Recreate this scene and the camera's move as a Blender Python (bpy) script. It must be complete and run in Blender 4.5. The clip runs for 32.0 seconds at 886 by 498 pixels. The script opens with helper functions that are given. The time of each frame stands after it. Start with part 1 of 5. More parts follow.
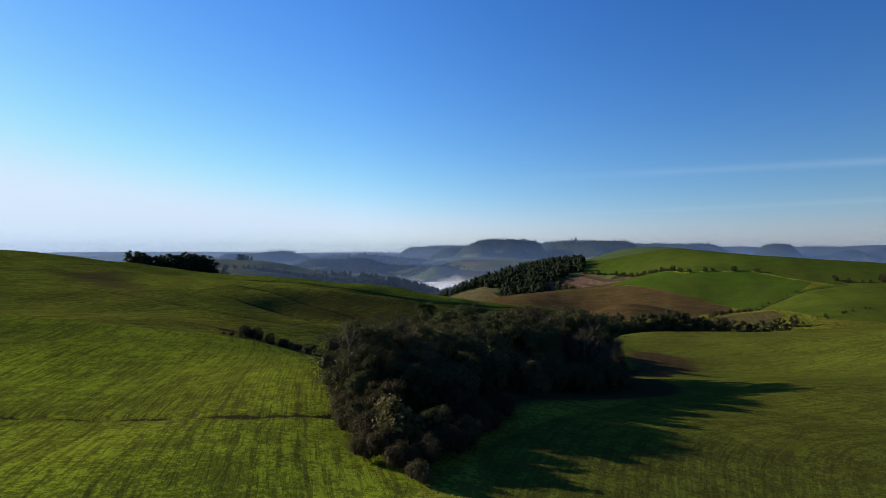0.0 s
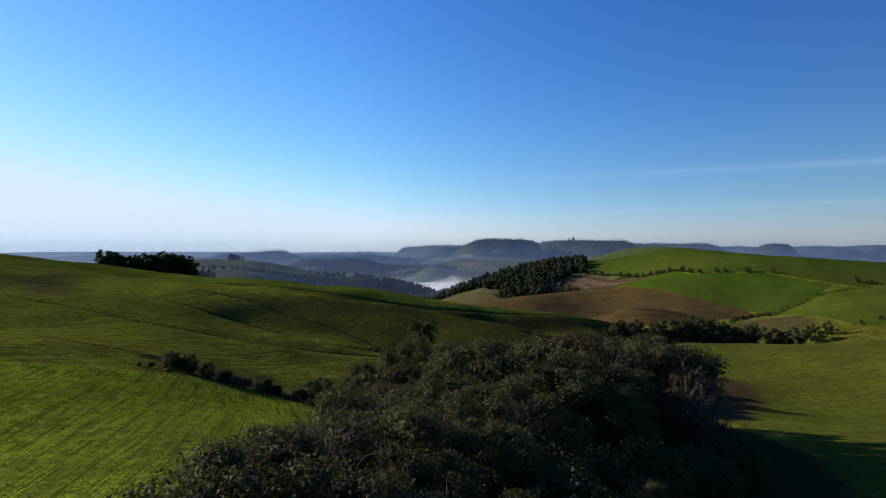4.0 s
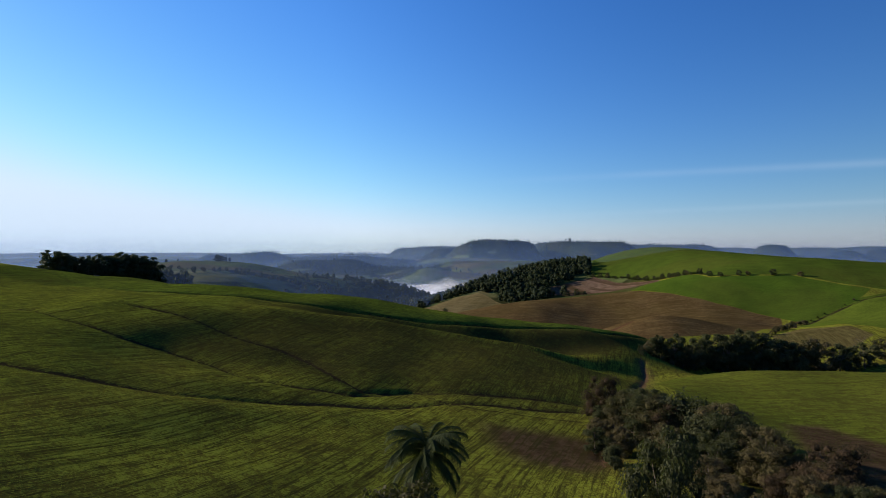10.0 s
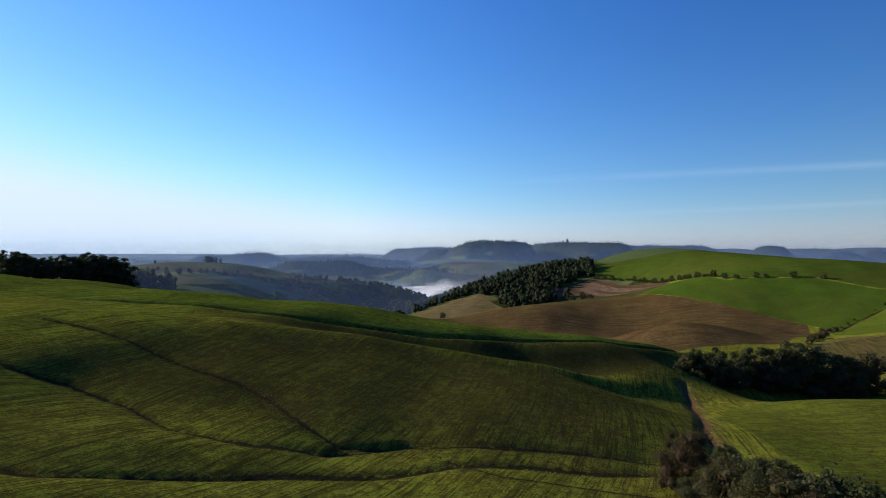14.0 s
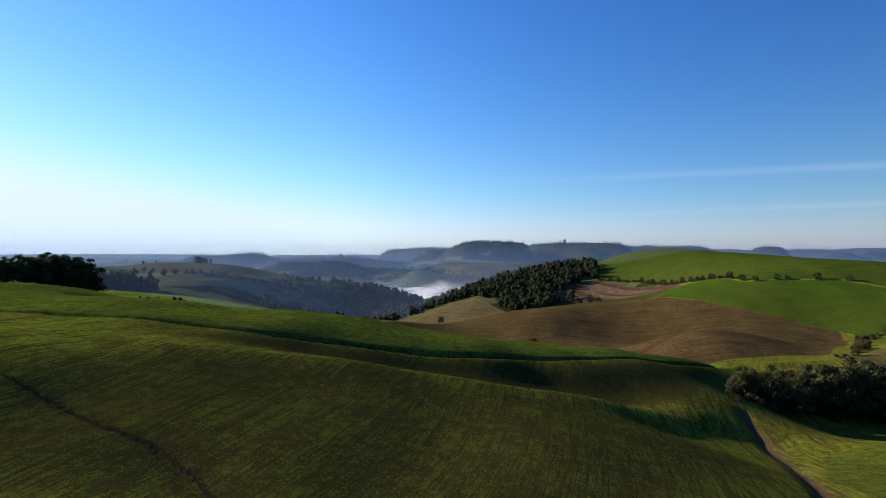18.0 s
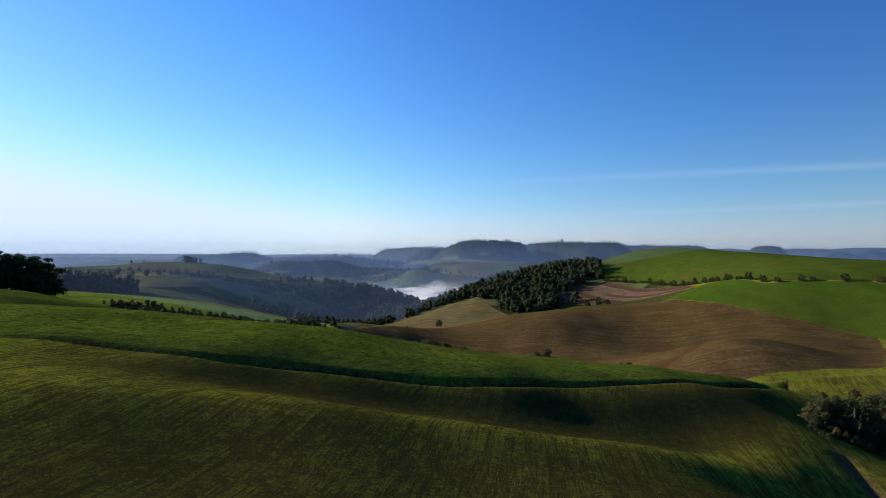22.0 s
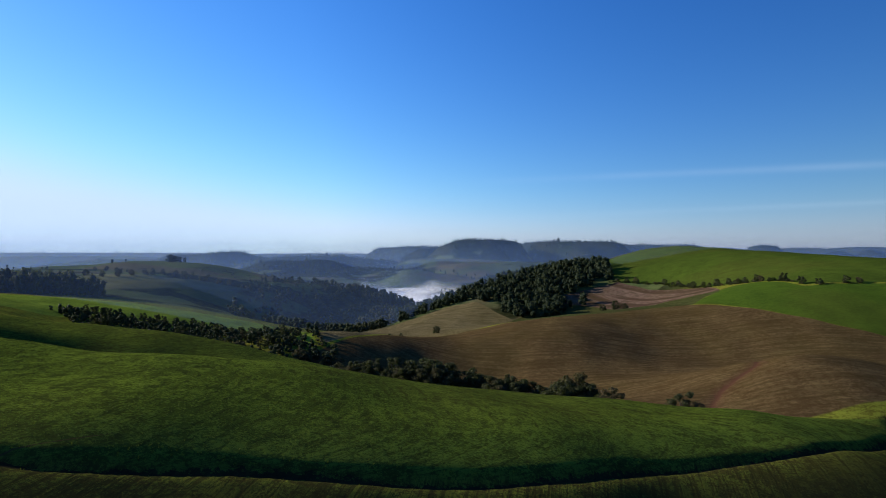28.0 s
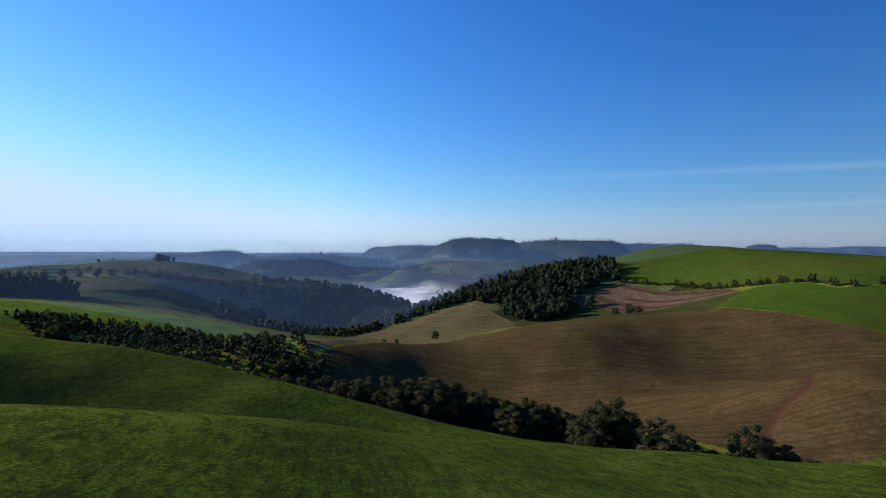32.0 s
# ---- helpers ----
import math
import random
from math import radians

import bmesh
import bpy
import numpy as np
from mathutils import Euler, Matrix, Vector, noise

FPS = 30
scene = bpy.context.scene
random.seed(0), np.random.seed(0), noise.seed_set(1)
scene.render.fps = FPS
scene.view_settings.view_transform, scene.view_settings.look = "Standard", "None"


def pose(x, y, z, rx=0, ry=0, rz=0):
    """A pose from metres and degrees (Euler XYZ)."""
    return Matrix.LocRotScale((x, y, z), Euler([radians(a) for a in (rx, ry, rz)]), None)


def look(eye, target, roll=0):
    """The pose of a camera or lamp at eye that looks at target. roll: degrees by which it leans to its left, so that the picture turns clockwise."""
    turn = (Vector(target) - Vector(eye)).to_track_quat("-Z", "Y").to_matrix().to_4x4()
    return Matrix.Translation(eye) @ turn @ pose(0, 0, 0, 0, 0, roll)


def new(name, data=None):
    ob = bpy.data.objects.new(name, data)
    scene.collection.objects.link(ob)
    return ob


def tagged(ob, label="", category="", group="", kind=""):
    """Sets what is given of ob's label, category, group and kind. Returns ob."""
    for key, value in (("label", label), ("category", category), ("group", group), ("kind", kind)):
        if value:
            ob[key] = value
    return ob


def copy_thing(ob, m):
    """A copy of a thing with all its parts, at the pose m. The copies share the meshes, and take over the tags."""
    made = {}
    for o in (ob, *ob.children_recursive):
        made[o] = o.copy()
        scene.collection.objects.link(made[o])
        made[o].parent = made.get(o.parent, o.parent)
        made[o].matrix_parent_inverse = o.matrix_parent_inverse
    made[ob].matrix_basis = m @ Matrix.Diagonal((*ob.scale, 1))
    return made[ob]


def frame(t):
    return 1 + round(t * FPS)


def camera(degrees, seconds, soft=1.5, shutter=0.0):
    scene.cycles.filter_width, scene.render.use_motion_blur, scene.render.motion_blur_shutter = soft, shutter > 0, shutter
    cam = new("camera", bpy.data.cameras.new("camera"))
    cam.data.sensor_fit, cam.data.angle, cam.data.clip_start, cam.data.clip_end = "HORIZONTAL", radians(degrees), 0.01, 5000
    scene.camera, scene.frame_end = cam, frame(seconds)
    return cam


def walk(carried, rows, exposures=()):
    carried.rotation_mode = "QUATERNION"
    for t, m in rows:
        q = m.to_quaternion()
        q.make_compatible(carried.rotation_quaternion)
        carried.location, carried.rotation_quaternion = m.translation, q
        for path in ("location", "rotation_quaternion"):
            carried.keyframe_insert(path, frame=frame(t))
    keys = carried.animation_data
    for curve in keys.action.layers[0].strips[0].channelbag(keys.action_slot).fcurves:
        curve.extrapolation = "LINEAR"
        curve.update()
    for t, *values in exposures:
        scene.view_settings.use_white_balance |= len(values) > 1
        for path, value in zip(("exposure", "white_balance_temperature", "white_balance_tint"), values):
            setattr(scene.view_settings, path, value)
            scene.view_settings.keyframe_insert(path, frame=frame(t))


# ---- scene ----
cam = camera(73.7, 32.0, soft=0.5)
PATH = [
    (0, pose(0.00, 0.0, 60.00, 90.195, 0.033, 0.000)),
    (2, pose(-0.60, 20.0, 59.86, 90.183, 0.024, -0.190)),
    (4, pose(-1.27, 40.0, 59.72, 90.180, 0.016, -0.386)),
    (6, pose(-1.99, 60.0, 59.57, 90.188, 0.008, -0.587)),
    (8, pose(-2.75, 80.0, 59.42, 90.241, -0.001, -0.792)),
    (10, pose(-3.54, 100.0, 59.26, 90.298, -0.009, -1.000)),
    (12, pose(-4.35, 120.0, 59.10, 90.357, -0.018, -1.211)),
    (14, pose(-5.16, 140.0, 58.93, 90.404, -0.026, -1.425)),
    (16, pose(-5.97, 160.0, 58.76, 90.439, -0.034, -1.640)),
    (18, pose(-6.77, 180.0, 58.58, 90.455, -0.043, -1.856)),
    (20, pose(-7.53, 200.0, 58.40, 90.452, -0.051, -2.073)),
    (22, pose(-8.26, 220.0, 58.21, 90.413, -0.059, -2.290)),
    (24, pose(-8.94, 240.0, 58.02, 90.382, -0.068, -2.507)),
    (26, pose(-9.56, 260.0, 57.83, 90.360, -0.076, -2.722)),
    (28, pose(-10.10, 280.0, 57.63, 90.337, -0.085, -2.935)),
    (30, pose(-10.57, 300.0, 57.42, 90.304, -0.093, -3.146)),
    (32, pose(-10.93, 320.0, 57.21, 90.271, -0.101, -3.354)),
]
walk(cam, PATH, exposures=((0, 0.5, 6500, 10), (6, 0.6, 6550, 10), (10, 0.57, 6550, 10), (14, 0.67, 6550, 10), (18, 0.78, 6600, 10), (24, 0.64, 6350, 10), (32, 0.52, 5900, 9)))

# ---- sky and sun: a clear, low morning sun from ahead on the western side ----
SUN_ELEVATION, SUN_AZIMUTH = 18.2, -68.0      # degrees; azimuth from +y, clockwise
sun_way = Vector((math.sin(radians(SUN_AZIMUTH)) * math.cos(radians(SUN_ELEVATION)),
                  math.cos(radians(SUN_AZIMUTH)) * math.cos(radians(SUN_ELEVATION)),
                  math.sin(radians(SUN_ELEVATION))))
world = bpy.data.worlds.new("morning_sky")
world.use_nodes = True
scene.world = world
wn, wl = world.node_tree.nodes, world.node_tree.links
wn.clear()
sky = wn.new("ShaderNodeTexSky")
sky.sky_type, sky.sun_disc = "NISHITA", False
sky.sun_elevation, sky.sun_rotation = radians(SUN_ELEVATION), radians(SUN_AZIMUTH)
sky.altitude, sky.air_density, sky.dust_density, sky.ozone_density = 300, 1.0, 0.2, 3.0
background = wn.new("ShaderNodeBackground")
world_out = wn.new("ShaderNodeOutputWorld")
dimmed = wn.new("ShaderNodeVectorMath")
dimmed.operation = "SCALE"
dimmed.inputs["Scale"].default_value = 0.086
split, joined = wn.new("ShaderNodeSeparateColor"), wn.new("ShaderNodeCombineColor")
wl.new(sky.outputs[0], dimmed.inputs[0])
wl.new(dimmed.outputs[0], split.inputs[0])
for channel, (power, gain) in enumerate(((1.58, 1.8), (1.17, 1.27), (0.82, 1.27))):   # clear, dry winter air: a deeper blue
    raised, gained = wn.new("ShaderNodeMath"), wn.new("ShaderNodeMath")
    raised.operation, gained.operation = "POWER", "MULTIPLY"
    raised.inputs[1].default_value, gained.inputs[1].default_value = power, gain
    wl.new(split.outputs[channel], raised.inputs[0])
    wl.new(raised.outputs[0], gained.inputs[0])
    level = wn.new("ShaderNodeMath")        # the glare low beside the sun stays below white
    level.operation = "SMOOTH_MIN"
    level.inputs[1].default_value, level.inputs[2].default_value = (0.44, 0.535, 0.65)[channel], 0.2
    wl.new(gained.outputs[0], level.inputs[0])
    wl.new(level.outputs[0], joined.inputs[channel])
# two faint streaks of high cloud low in the east: bands about great circles, broken up lengthwise
way = wn.new("ShaderNodeTexCoord").outputs["Generated"]


def sky_math(operation, a, b=0.0):
    node = wn.new("ShaderNodeMath")
    node.operation = operation
    for socket, value in zip(node.inputs, (a, b)):
        if hasattr(value, "is_output"):
            wl.new(value, socket)
        else:
            socket.default_value = value
    return node.outputs[0]


def streak(normal, width, amount):
    dot = wn.new("ShaderNodeVectorMath")
    dot.operation = "DOT_PRODUCT"
    wl.new(way, dot.inputs[0])
    dot.inputs[1].default_value = normal
    off = sky_math("DIVIDE", dot.outputs["Value"], width)
    band = sky_math("POWER", 2.718, sky_math("MULTIPLY", sky_math("MULTIPLY", off, off), -1.0))
    axes = wn.new("ShaderNodeSeparateXYZ")
    wl.new(way, axes.inputs[0])
    east = wn.new("ShaderNodeMapRange")
    east.interpolation_type = "SMOOTHSTEP"
    wl.new(axes.outputs[0], east.inputs[0])
    east.inputs[1].default_value, east.inputs[2].default_value = 0.02, 0.5
    rag = wn.new("ShaderNodeTexNoise")
    wl.new(way, rag.inputs["Vector"])
    rag.inputs["Scale"].default_value, rag.inputs["Detail"].default_value = 9.0, 4.0
    ahead = sky_math("GREATER_THAN", axes.outputs[1], 0.0)
    return sky_math("MULTIPLY", sky_math("MULTIPLY", band, sky_math("MULTIPLY", east.outputs[0], ahead)), sky_math("MULTIPLY", rag.outputs[0], amount))


cloud = sky_math("ADD", streak((0.0505, 0.1134, -0.992), 0.0055, 0.085), streak((0.0458, 0.0517, -0.9976), 0.004, 0.05))
clouded = wn.new("ShaderNodeMix")
clouded.data_type = "RGBA"
wl.new(cloud, clouded.inputs["Factor"])
# the blue deepens away from the sun
away = wn.new("ShaderNodeVectorMath")
away.operation = "DOT_PRODUCT"
wl.new(way, away.inputs[0])
away.inputs[1].default_value = (math.sin(radians(SUN_AZIMUTH)), math.cos(radians(SUN_AZIMUTH)), 0.0)
depth_of_blue = wn.new("ShaderNodeMapRange")
wl.new(away.outputs["Value"], depth_of_blue.inputs[0])
for socket, value in zip(depth_of_blue.inputs[1:5], (-0.55, 0.5, 0.5, 1.07)):
    socket.default_value = value
deepened = wn.new("ShaderNodeVectorMath")
deepened.operation = "SCALE"
wl.new(joined.outputs[0], deepened.inputs[0])
wl.new(depth_of_blue.outputs[0], deepened.inputs["Scale"])
wl.new(deepened.outputs[0], clouded.inputs[6])
clouded.inputs[7].default_value = (0.85, 0.88, 0.92, 1)
wl.new(clouded.outputs[2], background.inputs[0])
wl.new(background.outputs[0], world_out.inputs[0])

sun_data = bpy.data.lights.new("sun", "SUN")
sun_data.energy, sun_data.angle, sun_data.color = 5.0, radians(0.6), (1.0, 0.88, 0.7)
sun = new("sun", sun_data)
sun.matrix_world = look(sun_way * 400, (0, 0, 0))


# ---- materials ----
class Nodes:
    """A small helper that wires shader nodes."""

    def __init__(self, name):
        self.mat = bpy.data.materials.new(name)
        self.mat.use_nodes = True
        self.tree = self.mat.node_tree
        self.tree.nodes.clear()
        self.out = self.tree.nodes.new("ShaderNodeOutputMaterial")

    def add(self, kind, **values):
        node = self.tree.nodes.new(kind)
        for key, value in values.items():
            if key in ("operation", "blend_type", "data_type", "attribute_name", "noise_dimensions", "clamp", "use_clamp"):
                setattr(node, key, value)
        return node

    def put(self, socket, value):
        if hasattr(value, "is_output"):
            self.tree.links.new(value, socket)
        elif isinstance(value, (tuple, list)):
            socket.default_value = (*value, 1.0) if len(value) == 3 and socket.type == "RGBA" else value
        else:
            socket.default_value = value

    def math(self, operation, a, b=0.0, clamp=False):
        node = self.tree.nodes.new("ShaderNodeMath")
        node.operation, node.use_clamp = operation, clamp
        self.put(node.inputs[0], a), self.put(node.inputs[1], b)
        return node.outputs[0]

    def mix(self, factor, a, b, blend="MIX"):
        node = self.tree.nodes.new("ShaderNodeMix")
        node.data_type, node.blend_type = "RGBA", blend
        self.put(node.inputs["Factor"], factor)
        self.put(node.inputs[6], a), self.put(node.inputs[7], b)
        return node.outputs[2]

    def position(self):
        return self.tree.nodes.new("ShaderNodeNewGeometry").outputs["Position"]

    def scaled(self, vector, size):
        node = self.tree.nodes.new("ShaderNodeVectorMath")
        node.operation = "MULTIPLY"
        self.put(node.inputs[0], vector)
        node.inputs[1].default_value = size
        return node.outputs[0]

    def noise(self, vector, size, detail=3.0, rough=0.55):
        node = self.tree.nodes.new("ShaderNodeTexNoise")
        self.put(node.inputs["Vector"], vector)
        node.inputs["Scale"].default_value, node.inputs["Detail"].default_value, node.inputs["Roughness"].default_value = size, detail, rough
        return node.outputs[0]

    def attribute(self, name):
        node = self.tree.nodes.new("ShaderNodeAttribute")
        node.attribute_name = name
        return node.outputs["Fac"]

    def span(self, value, low, high, a=0.0, b=1.0):
        node = self.tree.nodes.new("ShaderNodeMapRange")
        node.interpolation_type = "SMOOTHSTEP"
        self.put(node.inputs[0], value)
        for i, v in enumerate((low, high, a, b)):
            node.inputs[i + 1].default_value = v
        return node.outputs[0]

    def surface(self, color, rough=0.9, normal=None, specular=0.2, sheen=0.0):
        node = self.tree.nodes.new("ShaderNodeBsdfPrincipled")
        self.put(node.inputs["Base Color"], color)
        self.put(node.inputs["Roughness"], rough)
        node.inputs["Specular IOR Level"].default_value = specular
        if normal is not None:
            self.put(node.inputs["Normal"], normal)
        self.tree.links.new(node.outputs[0], self.out.inputs[0])
        return node

    def bump(self, height, strength, distance):
        node = self.tree.nodes.new("ShaderNodeBump")
        self.put(node.inputs["Height"], height)
        node.inputs["Strength"].default_value, node.inputs["Distance"].default_value = strength, distance
        return node.outputs[0]


def leaf_material(name, dark, light, dry=None, translucent=0.3):
    """Foliage: the colour varies leaf by leaf and tree by tree; light passes through a little."""
    n = Nodes(name)
    tree_random = n.tree.nodes.new("ShaderNodeObjectInfo").outputs["Random"]
    leaf_random = n.tree.nodes.new("ShaderNodeNewGeometry").outputs["Random Per Island"]
    patch = n.noise(n.position(), 0.45, 2.0)
    value = n.math("ADD", n.math("MULTIPLY", leaf_random, 0.3), n.math("ADD", n.math("MULTIPLY", tree_random, 0.35), n.math("MULTIPLY", n.math("SUBTRACT", patch, 0.5), 0.9)), True)
    color = n.mix(value, dark, light)
    if dry:
        color = n.mix(n.math("MULTIPLY", n.span(n.math("ADD", tree_random, n.math("MULTIPLY", patch, 0.5)), 0.75, 1.1), 0.7), color, dry)
    diffuse = n.tree.nodes.new("ShaderNodeBsdfPrincipled")
    n.put(diffuse.inputs["Base Color"], color)
    diffuse.inputs["Roughness"].default_value, diffuse.inputs["Specular IOR Level"].default_value = 0.7, 0.08
    through_leaf = n.tree.nodes.new("ShaderNodeBsdfTranslucent")
    n.put(through_leaf.inputs[0], n.mix(0.4, color, (0.1, 0.13, 0.01)))
    blend = n.tree.nodes.new("ShaderNodeMixShader")
    blend.inputs[0].default_value = translucent
    n.tree.links.new(diffuse.outputs[0], blend.inputs[1])
    n.tree.links.new(through_leaf.outputs[0], blend.inputs[2])
    n.tree.links.new(blend.outputs[0], n.out.inputs[0])
    return n.mat


def bark_material(name, dark, light, size=3.0):
    n = Nodes(name)
    p = n.position()
    grain = n.noise(n.scaled(p, (size * 2, size * 2, size * 0.4)), 1.0, 4.0)
    color = n.mix(n.span(grain, 0.3, 0.7), dark, light)
    n.surface(color, 0.9, n.bump(grain, 0.6, 0.04))
    return n.mat


LEAF_DARK = leaf_material("dark_evergreen_leaves", (0.034, 0.038, 0.018), (0.078, 0.082, 0.036), None, 0.3)
LEAF_OLIVE = leaf_material("olive_scrub_leaves", (0.044, 0.04, 0.018), (0.105, 0.092, 0.038), (0.095, 0.07, 0.036), 0.25)
LEAF_GUM = leaf_material("grey_green_gum_leaves", (0.026, 0.036, 0.018), (0.06, 0.074, 0.036), None, 0.25)
LEAF_WOOD = leaf_material("dark_woodland_leaves", (0.024, 0.034, 0.018), (0.062, 0.076, 0.034), None, 0.25)
LEAF_LIGHT = leaf_material("fresh_green_leaves", (0.03, 0.045, 0.008), (0.085, 0.11, 0.018), None, 0.3)
LEAF_PALM = leaf_material("palm_leaflets", (0.02, 0.03, 0.008), (0.06, 0.07, 0.018), None, 0.25)
LEAF_RUST = leaf_material("reddish_brown_dry_scrub", (0.036, 0.024, 0.014), (0.088, 0.056, 0.032), (0.08, 0.066, 0.03), 0.25)
LEAF_REED = leaf_material("straw_coloured_reeds", (0.06, 0.048, 0.02), (0.15, 0.12, 0.05), None, 0.3)
BARK = bark_material("grey_brown_bark", (0.05, 0.04, 0.03), (0.16, 0.13, 0.1))
BARK_PALE = bark_material("pale_dry_twigs", (0.05, 0.04, 0.03), (0.13, 0.105, 0.08))
BARK_PALM = bark_material("ringed_palm_bark", (0.07, 0.06, 0.05), (0.2, 0.17, 0.14), 5.0)


# ---- the lie of the land ----
SWELLS = []


def swell(x, y, spread, height):
    """One rounded rise (or hollow) of the land."""
    SWELLS.append((x, y, spread, height))


swell(-520, -16, 520, 47.7)
swell(-1111, 64, 520, -5.2)
swell(-498, 653, 520, 23.7)
swell(-1767, 1206, 520, -8.0)
swell(696, 1206, 520, 21.4)
swell(127, 1238, 520, 6.9)
swell(1293, 1249, 520, -9.6)
swell(1377, 1724, 520, 4.5)
swell(1909, 1756, 520, 8.7)
swell(-1647, 1791, 520, -5.4)
swell(32, 1839, 520, -27.1)
swell(2466, 1879, 520, 4.2)
swell(-465, 2320, 520, -15.1)
swell(2534, 2361, 520, 10.7)
swell(1876, 2399, 520, 16.4)
swell(-1166, 2400, 520, 14.2)
swell(-1694, 2466, 520, 15.3)
swell(-2266, 2473, 520, 4.8)
swell(1378, 2476, 520, 4.1)
swell(-508, 2952, 520, -31.3)
swell(-1023, 2954, 520, -3.7)
swell(1950, 2961, 520, 23.6)
swell(-1639, 2973, 520, 12.9)
swell(-2250, 2974, 520, 4.1)
swell(2469, 3012, 520, 16.4)
swell(730, 3045, 520, -1.4)
swell(1377, 3065, 520, 15.5)
swell(1878, 3554, 520, 14.3)
swell(-1043, 3563, 520, -3.3)
swell(-1649, 3565, 520, 4.0)
swell(1308, 3589, 520, 32.2)
swell(-431, 3603, 520, -6.6)
swell(162, 3609, 520, 21.4)
swell(657, 3625, 520, 42.5)
swell(2533, 3645, 520, 4.5)
swell(-1041, 4145, 520, 3.9)
swell(-1641, 4157, 520, 10.9)
swell(622, 4174, 520, 42.2)
swell(1342, 4182, 520, 21.3)
swell(1878, 4189, 520, 5.2)
swell(97, 4219, 520, 24.1)
swell(-1706, 4745, 520, 15.1)
swell(694, 4777, 520, 9.5)
swell(-1095, 4778, 520, 11.6)
swell(116, 4782, 520, 3.6)
swell(1339, 4792, 520, 3.9)
swell(289, -10, 260, 32.5)
swell(-308, -8, 260, 16.4)
swell(3, 3, 260, -25.0)
swell(-628, 316, 260, -23.8)
swell(-285, 320, 260, -19.9)
swell(37, 560, 260, -62.1)
swell(-267, 564, 260, 81.5)
swell(275, 862, 260, 25.3)
swell(-591, 872, 260, -37.5)
swell(-25, 878, 260, -89.8)
swell(602, 932, 260, 9.6)
swell(-912, 940, 260, -9.8)
swell(-579, 1183, 260, 11.1)
swell(19, 1190, 260, -20.1)
swell(862, 1192, 260, -16.6)
swell(566, 1193, 260, 0.8)
swell(335, 1210, 260, 25.3)
swell(1205, 1225, 260, 6.3)
swell(937, 1469, 260, -6.1)
swell(-1168, 1470, 260, -9.2)
swell(1189, 1484, 260, 13.0)
swell(1475, 1515, 260, 9.0)
swell(-591, 1528, 260, 15.4)
swell(37, 1532, 260, -21.3)
swell(300, 1763, 260, -1.7)
swell(-1503, 1779, 260, -5.6)
swell(-322, 1794, 260, -7.5)
swell(-1, 1806, 260, -24.3)
swell(-1213, 1811, 260, -13.4)
swell(-920, 1815, 260, 6.3)
swell(-39, 2096, 260, -10.1)
swell(-1183, 2102, 260, -6.6)
swell(-1481, 2116, 260, -3.3)
swell(-579, 2118, 260, 13.0)
swell(-331, 2118, 260, 9.0)
swell(-912, 2135, 260, 19.7)
swell(284, 2135, 260, 12.9)
swell(-916, 2360, 260, 16.5)
swell(340, 2360, 260, 23.9)
swell(-39, 2362, 260, 12.5)
swell(-1500, 2426, 260, 10.1)
swell(-1166, 2432, 260, 12.4)
swell(-71, 137, 110, 3.8)
swell(320, 144, 110, 18.7)
swell(329, 509, 110, -22.4)
swell(206, 514, 110, 7.6)
swell(57, 640, 110, -11.3)
swell(-325, 648, 110, -11.9)
swell(345, 659, 110, 9.3)
swell(202, 661, 110, 25.8)
swell(-71, 664, 110, -34.4)
swell(332, 770, 110, 10.9)
swell(81, 775, 110, 48.7)
swell(-176, 782, 110, 15.9)
swell(447, 782, 110, 4.6)
swell(-68, 790, 110, 2.9)
swell(317, 904, 110, 14.8)
swell(-176, 909, 110, 12.0)
swell(197, 910, 110, -38.0)
swell(474, 910, 110, -4.7)
swell(342, 1027, 110, 10.1)
swell(575, 1029, 110, -12.3)
swell(469, 1038, 110, 10.6)
swell(-190, 1042, 110, -7.1)
swell(199, 1044, 110, 23.3)
swell(-452, 1046, 110, 9.8)
swell(-313, 1053, 110, 13.8)
swell(57, 1053, 110, 26.1)
swell(210, 1158, 110, 15.2)
swell(328, 1158, 110, -29.7)
swell(-308, 1160, 110, 23.6)
swell(-72, 1174, 110, -28.2)
swell(-194, 1175, 110, -20.1)
swell(446, 1181, 110, 15.2)
swell(82, 1184, 110, 9.4)
swell(-194, 1288, 110, 33.6)
swell(336, 1291, 110, 12.2)
swell(-57, 1293, 110, 37.7)
swell(212, 1298, 110, 8.8)
swell(586, 1300, 110, -12.6)
swell(448, 1309, 110, 25.0)
swell(84, 1314, 110, -41.3)
swell(64, 1419, 110, -23.3)
swell(-316, 1420, 110, -19.0)
swell(324, 1422, 110, -9.0)
swell(469, 1426, 110, 8.5)
swell(-49, 1430, 110, -6.5)
swell(-197, 1435, 110, -7.9)
swell(19, 17, 55, 0.9)
swell(-40, 147, 55, -18.0)
swell(-37, 219, 55, -7.8)
swell(86, 347, 55, -16.3)
swell(30, 405, 55, 11.0)
swell(96, 410, 55, 8.7)
swell(278, 476, 55, 15.4)
swell(96, 477, 55, -4.4)
swell(349, 479, 55, 10.2)
swell(-307, 483, 55, -26.4)
swell(-233, 533, 55, 5.8)
swell(-33, 534, 55, 13.4)
swell(353, 535, 55, 8.2)
swell(-103, 539, 55, 11.0)
swell(284, 540, 55, -9.2)
swell(23, 542, 55, 6.8)
swell(92, 545, 55, -3.1)
swell(156, 548, 55, 11.9)
swell(20, 601, 55, -17.3)
